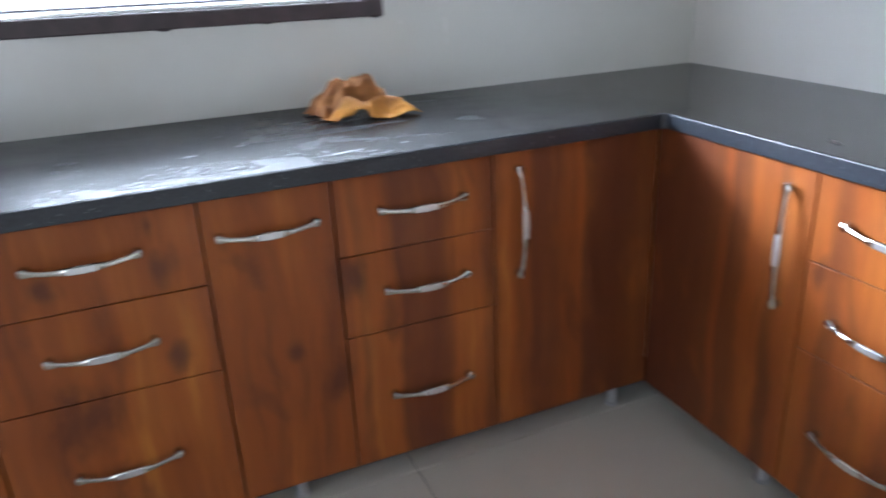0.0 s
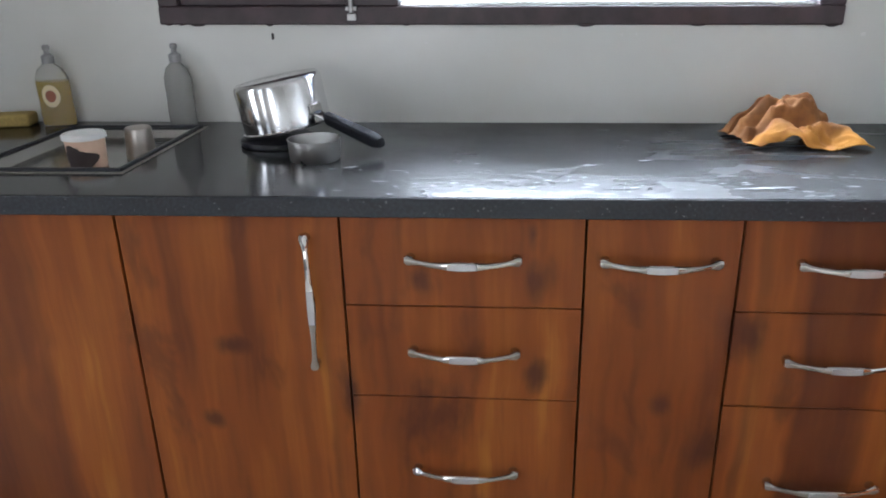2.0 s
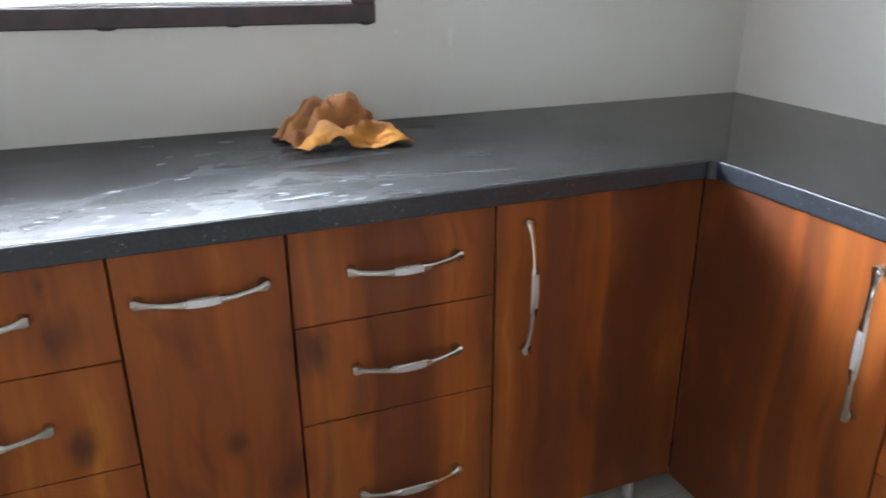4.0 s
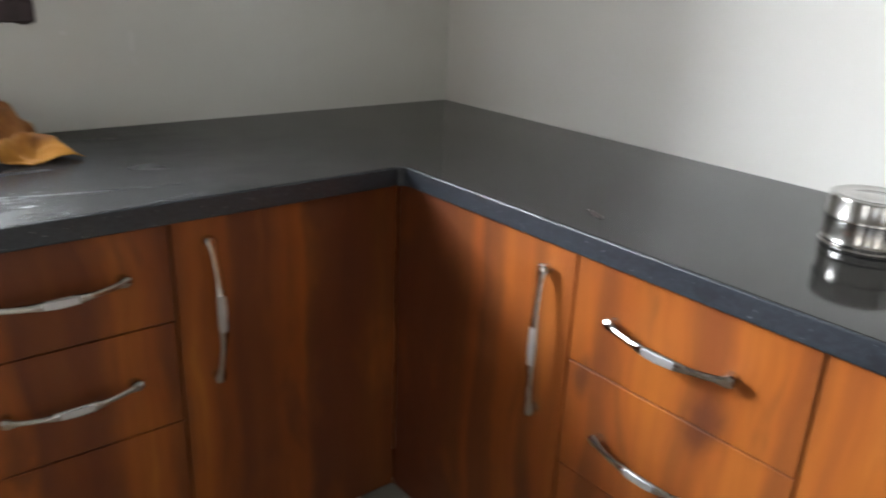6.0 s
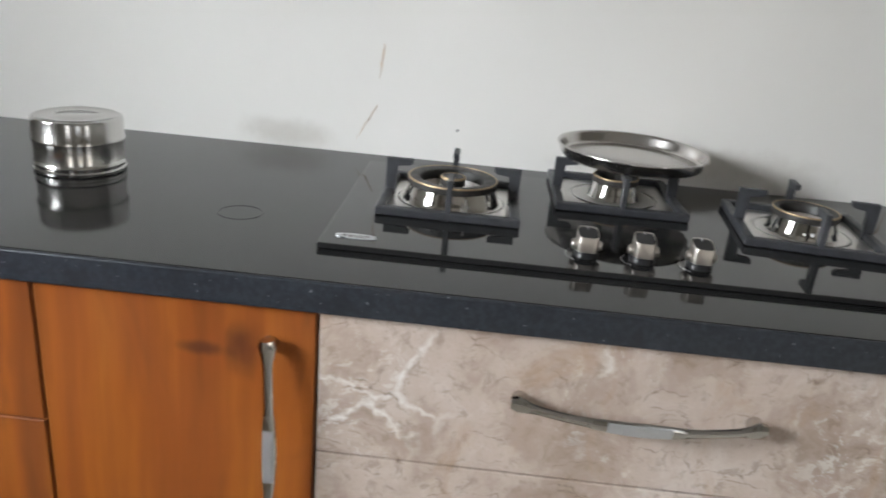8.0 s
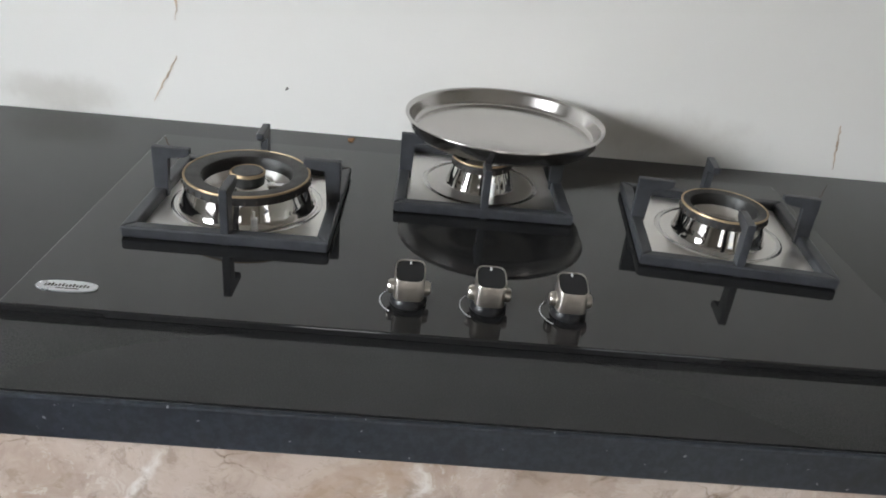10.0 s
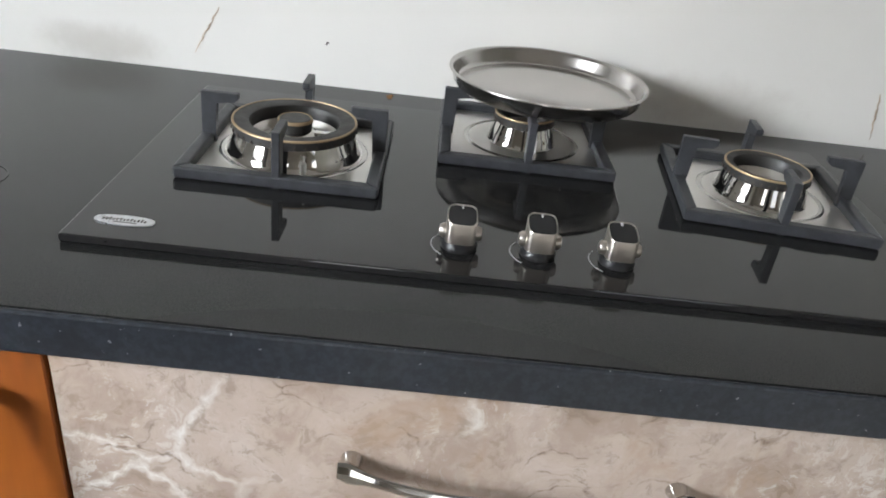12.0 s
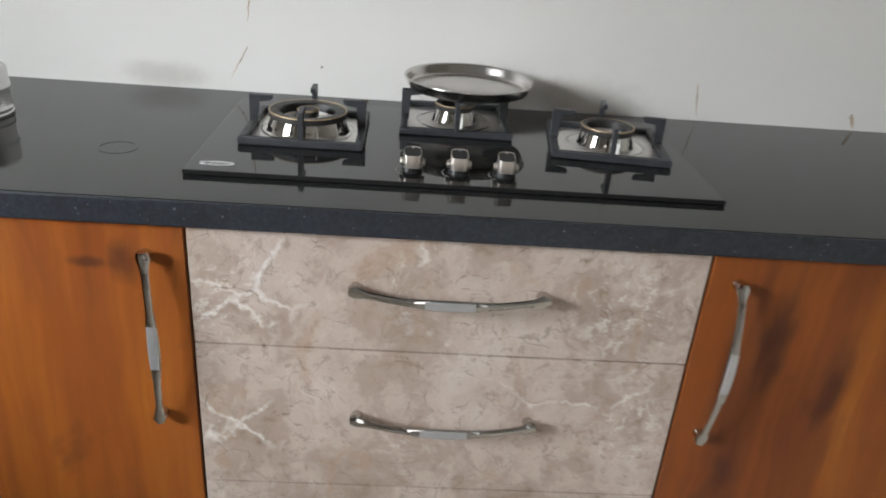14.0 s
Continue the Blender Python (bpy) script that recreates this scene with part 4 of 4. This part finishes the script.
def patch_on(parent, radius0, radius1, height, a0, z0, ra, rz, name, material, lift=0.0006):
    """An oval print laid on a turned side."""
    bm = bmesh.new()
    rings = []
    for k in (1.0, 0.8, 0.6, 0.4, 0.2):
        ring = []
        for i in range(24):
            t = 2 * math.pi * i / 24
            ragged = k * (1 + 0.10 * math.sin(3 * t + 1) + 0.06 * math.sin(5 * t))
            z = z0 + rz * ragged * math.sin(t)
            a = a0 + ra * ragged * math.cos(t)
            rr = radius0 + (radius1 - radius0) * z / height + lift
            ring.append(bm.verts.new((rr * math.cos(a), rr * math.sin(a), z)))
        rings.append(ring)
    for lo, hi in zip(rings, rings[1:]):
        for i in range(24):
            bm.faces.new((lo[i], lo[(i + 1) % 24], hi[(i + 1) % 24], hi[i]))
    bm.faces.new(rings[-1])
    return part(name, bm, material, parent)


patch_on(tub, 0.0402, 0.0437, 0.07, -1.52, 0.024, 1.00, 0.024, "print", PRINT)
patch_on(tub, 0.0402, 0.0437, 0.07, -1.85, 0.043, 0.42, 0.015, "print", PRINT, 0.0009)

cup = thing("steel_tumbler", pose(-0.705, 2.21, ZS), "small upturned stainless steel tumbler in the sink", "tumbler")
part("body", lathe([(0.034, 0.0), (0.0345, 0.002), (0.030, 0.071), (0.027, 0.074), (0, 0.0745)], 40), BRUSHED, cup, smooth=True)


def bottle(x, y, turn, liquid, label, scale=1.0):
    b = thing("dish_soap_bottle", pose(x, y, TOP, 0, 0, turn), label, "bottle")
    body = [(0, 0), (0.040, 0.0), (0.044, 0.004), (0.0455, 0.03), (0.0435, 0.07), (0.0445, 0.10), (0.044, 0.125), (0.034, 0.150), (0.018, 0.163), (0.0135, 0.168)]
    part("body", lathe([(a * scale, z * scale) for a, z in body], 40, squash=(1, 0.58)), CLEAR if liquid else MILKY, b, smooth=True)
    if liquid:
        inner = [(0, 0.002), (0.0385, 0.002), (0.0425, 0.006), (0.044, 0.03), (0.042, 0.07), (0.043, 0.10), (0.0428, 0.120), (0, 0.120)]
        part("soap", lathe([(a * scale, z * scale) for a, z in inner], 40, squash=(1, 0.57)), SOAP, b, "clear yellow washing-up liquid", smooth=True)
    cap = [(0.0150, 0.166), (0.0160, 0.167), (0.0160, 0.185), (0.0125, 0.188), (0.0075, 0.191), (0.0070, 0.200), (0.0095, 0.202), (0.0095, 0.211), (0.006, 0.214), (0, 0.214)]
    part("cap", lathe([(a * scale, z * scale) for a, z in cap], 24), GREYCAP, b, "grey push-pull cap", smooth=True)
    return b


def bottle_label(b):
    for name, rx, rz, off, mt in (("label", 0.024, 0.030, 0.0, CREAM), ("emblem", 0.014, 0.016, 0.0012, REDINK)):
        bm = bmesh.new()
        ring = []
        for i in range(28):
            t = 2 * math.pi * i / 28
            x = rx * math.cos(t)
            ring.append(bm.verts.new((x, -(0.0452 * 0.58) * math.sqrt(max(0, 1 - (x / 0.0455) ** 2)) - 0.0012 - off * 0.5, 0.082 + rz * math.sin(t))))
        mid = bm.verts.new((0, -(0.0455 * 0.58) - 0.0014 - off * 0.5, 0.082))
        for i in range(28):
            bm.faces.new((ring[i], ring[(i + 1) % 28], mid))
        part(name, bm, mt, b)


b1 = bottle(-1.070, 2.490, 8, True, "clear soap bottle half full of yellow liquid, cream oval label")
bottle_label(b1)
bottle(-0.716, 2.488, -22, False, "empty clear plastic soap bottle with a grey cap", 1.0)

sp = thing("sponge", pose(-1.20, 2.48, TOP, 0, 0, 12), "yellow dish sponge beside the soap bottle", "sponge")
part("block", box(-0.055, 0.055, -0.035, 0.035, 0.0, 0.034, 0.009, segments=3), SPONGE, sp, smooth=True)

# upturned saucepan, propped up at one side by its handle
mat_ = thing("black_trivet", pose(-0.385, 2.27, TOP), "flat round black trivet under the saucepan", "trivet")
part("disc", lathe([(0, 0), (0.088, 0), (0.091, 0.003), (0.091, 0.013), (0.086, 0.0155), (0, 0.0155)], 56), PLASTIC, mat_, smooth=True)
pan = thing("saucepan", pose(-0.366, 2.290, TOP + 0.036, 0, -10.0, 0), "polished aluminium saucepan upside down with a black handle", "saucepan")
pr = 0.104
part("bowl", lathe([(pr * 0.985, 0.002), (pr * 1.035, 0.0), (pr * 1.04, 0.003), (pr * 1.0, 0.006), (pr * 1.0, 0.106), (pr * 0.97, 0.114), (pr * 0.92, 0.117), (0, 0.117), (0, 0.114), (pr * 0.92, 0.113), (pr * 0.97, 0.104), (pr * 0.985, 0.002)], 72), ALU, pan, smooth=True)
turn = Matrix.Rotation(radians(-30), 4, "Z")


def handle_box(x0, x1, w0, w1, z0a, z0b, h):
    """A tapering bar that runs out from the pan's side."""

    def section(s):
        x = x0 + (x1 - x0) * s
        w = w0 + (w1 - w0) * s
        zc = z0a + (z0b - z0a) * s
        end = 0.75 if s > 0.97 or s < 0.02 else 1.0
        return [turn @ Vector((x, w * end * a, zc + h * end * b)) for a, b in ((-1, -0.6), (-0.7, -1), (0.7, -1), (1, -0.6), (1, 0.6), (0.7, 1), (-0.7, 1), (-1, 0.6))]

    return sweep([0, 0.02, 0.3, 0.6, 0.9, 0.98, 1.0], section)


part("bracket", handle_box(pr * 0.98, pr + 0.040, 0.015, 0.010, 0.030, 0.010, 0.0035), STEEL, pan, "riveted steel bracket")
hd = part("handle", handle_box(pr + 0.030, pr + 0.176, 0.013, 0.018, 0.013, -0.052, 0.0135), GRIP, pan, "black plastic handle with two holes", smooth=True)
for sx, rr in ((0.110, 0.004), (0.148, 0.0065)):
    zc = 0.013 - 0.065 * (sx - 0.030) / 0.146 + 0.0135
    ob = part("hang_hole", lathe([(rr * 1.25, 0), (rr, 0.0008), (rr * 0.9, -0.004), (0, -0.004)], 20), SOOT, hd)
    ob.matrix_local = turn @ pose(pr + sx, 0, zc, 0, 22, 0)
for a, z in ((-8, 0.045), (8, 0.045), (0, 0.03)):
    v = Matrix.Rotation(radians(-30 + a), 4, "Z") @ Vector((pr + 0.001, 0, z))
    part("rivet", lathe([(0, 0.003), (0.003, 0.0025), (0.0045, 0)], 12), STEEL, pan).matrix_local = Matrix.Translation(v) @ Matrix.Rotation(radians(-30 + a), 4, "Z") @ pose(0, 0, 0, 0, 90, 0)
part("bracket_plate", handle_box(pr * 0.985, pr + 0.004, 0.020, 0.019, 0.038, 0.036, 0.013), STEEL, pan)

bowl = thing("steel_bowl", pose(-0.258, 2.110, TOP), "small straight-sided stainless steel bowl on the worktop", "bowl")
br = 0.057
part("body", lathe([(0, 0), (br * 0.92, 0), (br * 0.965, 0.004), (br * 0.99, 0.044), (br * 1.02, 0.0455), (br * 1.02, 0.047), (br * 0.965, 0.0465), (br * 0.94, 0.005), (br * 0.88, 0.002), (0, 0.002)], 64), SPUN, bowl, smooth=True)

# crumpled cloth
cloth = thing("cleaning_cloth", pose(0.805, 2.285, TOP), "crumpled orange cleaning cloth, soiled brown at the top", "cloth")
bm = bmesh.new()
NU, NV = 110, 80


def between(t, stops):
    """A value read off a polyline of (place, value), eased between its points."""
    for (p, a), (q, b) in zip(stops, stops[1:]):
        if t <= q:
            k = min(1.0, max(0.0, (t - p) / (q - p)))
            return a + (b - a) * k * k * (3 - 2 * k)
    return stops[-1][1]


RISE = ((-1.0, 0.010), (-0.80, 0.030), (-0.20, 0.090), (0.02, 0.092), (0.30, 0.076), (0.50, 0.044), (1.0, 0.014))
DEEP = ((-1.0, 0.14), (-0.82, 0.36), (-0.45, 0.42), (-0.05, 0.56), (0.40, 1.0), (0.70, 0.95), (1.0, 0.45))
grid = []
for j in range(NV):
    row = []
    for i in range(NU):
        u, v = i / (NU - 1) * 2 - 1, j / (NV - 1) * 2 - 1
        w = 0.775 - 0.05 * v
        px = -0.05 - 0.225 * v + u * w + 0.05 * noise.noise((u * 1.5, v * 1.5, 4))
        py = v * (1 + 0.10 * math.sin(2.5 * u + 0.6) + 0.05 * math.sin(6 * u)) + 0.05 * noise.noise((u * 2, v * 2, 9))
        h = between(px, RISE) * between(py, DEEP)
        # folds that run down from the peak, and two creases across the slope
        a, far = math.atan2(py - 0.45, px + 0.12), math.hypot(px + 0.12, py - 0.45)
        h += 0.013 * min(1.0, far * 1.6) * math.sin(6.5 * a + 1.2 * noise.noise((u * 1.2, v * 1.2, 2)) + 0.8)
        crease = py - 0.12 - 0.30 * px + 0.12 * noise.noise((u * 2, v * 2, 5))
        h += 0.017 * math.exp(-(crease / 0.09) ** 2) - 0.016 * math.exp(-((crease + 0.24) / 0.11) ** 2)
        h += 0.019 * (noise.ridged_multi_fractal((u * 1.5 + 2, v * 1.7, 1.3), 0.9, 2.1, 2, 1.0, 2.0) - 0.8) * min(1.0, 3.0 * (1 - abs(u)))
        h += 0.006 * noise.noise((u * 3.2, v * 3.2, 1.3)) + 0.0025 * noise.noise((u * 8, v * 8, 3))
        hem = max(0.0, (abs(v) - 0.72) / 0.28) if v < 0 else 0.0
        h = h * (1 - 0.6 * hem) + 0.020 * hem * max(0.0, math.sin(7.0 * (u + 0.62))) * (1 if u < 0.35 else 0.3)
        edge = max(0.0, (abs(u) - 0.86) / 0.14)
        row.append(bm.verts.new((px * 0.142, py * 0.092, max(0.0015, h * (1 - 0.8 * edge) + 0.003))))
    grid.append(row)
for j in range(NV - 1):
    for i in range(NU - 1):
        bm.faces.new((grid[j][i], grid[j][i + 1], grid[j + 1][i + 1], grid[j + 1][i]))
fab = part("fabric", bm, CLOTH, cloth, smooth=True)
sol = fab.modifiers.new("thickness", "SOLIDIFY")
sol.thickness, sol.offset = 0.0025, 1.0

# ---- small marks ----
rs = random.Random(11)


def flake(name, x, y, sx, sy, label, mt=FLAKE, rot=0.0):
    bm = bmesh.new()
    ring = []
    for i in range(22):
        t = 2 * math.pi * i / 22
        k = rs.uniform(0.35, 1.2)
        ring.append((sx * k * math.cos(t), sy * k * math.sin(t)))
    prism(ring, 0.0, 0.0006, bm=bm)
    ob = part(name, bm, mt)
    ob.matrix_world = pose(x, y, TOP + 0.0002, 0, 0, rot)
    return tagged(ob, label, "residue", "dried marks on the worktop")


for x, y, sx, sy, r_ in ((-0.165, 2.04, 0.018, 0.006, 20), (-0.20, 2.025, 0.012, 0.004, -10), (-0.225, 2.01, 0.008, 0.004, 30), (-0.14, 2.02, 0.004, 0.003, 0), (0.06, 1.925, 0.009, 0.006, 0), (0.33, 2.06, 0.020, 0.006, 5), (-0.04, 2.0, 0.004, 0.003, 0),
                         (0.45, 2.10, 0.016, 0.005, 10), (0.64, 1.90, 0.055, 0.006, 6), (0.22, 1.93, 0.006, 0.003, 0), (-0.05, 1.90, 0.005, 0.003, 0), (0.50, 1.915, 0.02, 0.003, -5), (0.40, 1.90, 0.012, 0.003, 5)):
    flake("white_residue", x, y, sx, sy, "dried white residue smeared on the black worktop", FLAKE, r_)
for k in range(9):
    x = rs.uniform(-0.10, 0.85)
    size = rs.uniform(0.0012, 0.005)
    flake("white_residue", x, rs.uniform(1.845, 1.93) + 0.02 * rs.random(), size * rs.uniform(1, 3.0), size * 0.6, "dried white residue smeared on the black worktop", FLAKE, rs.uniform(-20, 20))
flake("crumb", 2.045, 0.405, 0.012, 0.006, "rusty brown crumb against the wall", RUST)
flake("smudge", 1.555, 1.40, 0.028, 0.008, "dark dried smudge on the worktop", SOOT, 60)


bm = lathe([(0.0285, 0.0), (0.0285, 0.0003), (0.0300, 0.0003), (0.0300, 0.0)], 40)
ob = part("ring_mark", bm, plain("dried_ring", (0.0170, 0.0168, 0.0168), 0.11))
ob.matrix_world = pose(1.668, 0.772, TOP + 0.0002)
tagged(ob, "faint dried ring on the black worktop", "residue", "dried marks on the worktop")


def wall_mark(name, y, z, dy, dz, width, label, mt=CRACKED, seed=0):
    """A thin wandering scratch on the east wall."""
    r2 = random.Random(seed)
    bm = bmesh.new()
    last = None
    n_ = 14
    for i in range(n_):
        s = i / (n_ - 1)
        w = width * (0.35 + 0.65 * math.sin(math.pi * min(1, s + 0.1))) * r2.uniform(0.5, 1.2)
        cy, cz = y + dy * s + r2.uniform(-1, 1) * 0.0012, z + dz * s
        pair = (bm.verts.new((WALL_X - 0.0008, cy - w, cz)), bm.verts.new((WALL_X - 0.0008, cy + w, cz)))
        if last:
            bm.faces.new((last[0], last[1], pair[1], pair[0]))
        last = pair
    tagged(part(name, bm, mt), label, "scratch", "scratches on the wall", kind="structure")


wall_mark("wall_scratch", 0.647, 0.972, 0.037, -0.066, 0.0016, "thin brown scratch in the cream wall paint", seed=1)
wall_mark("wall_scratch", 0.640, 1.08, 0.006, -0.06, 0.0016, "thin brown scratch in the cream wall paint", seed=2)
wall_mark("wall_scratch", -0.283, 0.958, -0.010, -0.066, 0.0016, "thin brown scratch in the cream wall paint", seed=3)
wall_mark("wall_scratch", -0.628, 0.915, -0.012, -0.03, 0.005, "short brown stain on the cream wall", seed=4)
wall_mark("wall_scratch", 0.497, 0.942, 0.004, -0.005, 0.002, "tiny dark chip in the wall paint", SOOT, seed=5)


def north_mark(x, z, w, h, label, mt):
    bm = box(-w / 2, w / 2, -0.0012, -0.0002, -h / 2, h / 2, 0.0003)
    ob = part("paint_spot", bm, mt)
    ob.matrix_world = NORTH @ pose(north_x(x), 0, z)
    tagged(ob, label, "paint spot", "spots on the wall", kind="structure")


for x, z, w, h in ((1.005, 1.095, 0.010, 0.008), (1.147, 1.075, 0.009, 0.045), (1.15, 1.03, 0.004, 0.02), (0.44, 1.10, 0.004, 0.006), (0.475, 1.10, 0.004, 0.006), (-0.05, 1.085, 0.010, 0.005), (0.70, 1.02, 0.004, 0.004)):
    north_mark(x, z, w, h, "small white paint spot on the grey wall", WHITE)
north_mark(-0.455, 1.105, 0.007, 0.016, "dark paint smear below the window", SOOT)

# ---- floor, tile by tile ----
floor = tagged(part("floor", box(W0 - 0.65, WALL_X + 0.3, S0 - 0.75, 2.85, -0.155, -0.006), GROUT), "large pale grey floor tiles with dark joints", "floor", kind="structure")
me = bpy.data.meshes.new("tile")
bm = box(-0.3985, 0.3985, -0.3985, 0.3985, -0.0055, 0.0, 0.0015)
bm.to_mesh(me)
bm.free()
me.materials.append(TILE)
for i in range(-7, 3):
    for j in range(-7, 4):
        cx, cy = 0.754 + 0.4 + 0.8 * i, 0.27 + 0.4 + 0.8 * j
        if W0 - 0.5 < cx < WALL_X + 0.45 and S0 - 0.45 < cy < 2.9:
            t = new("tile", me)
            t.parent = floor
            t.location = (cx, cy, 0)
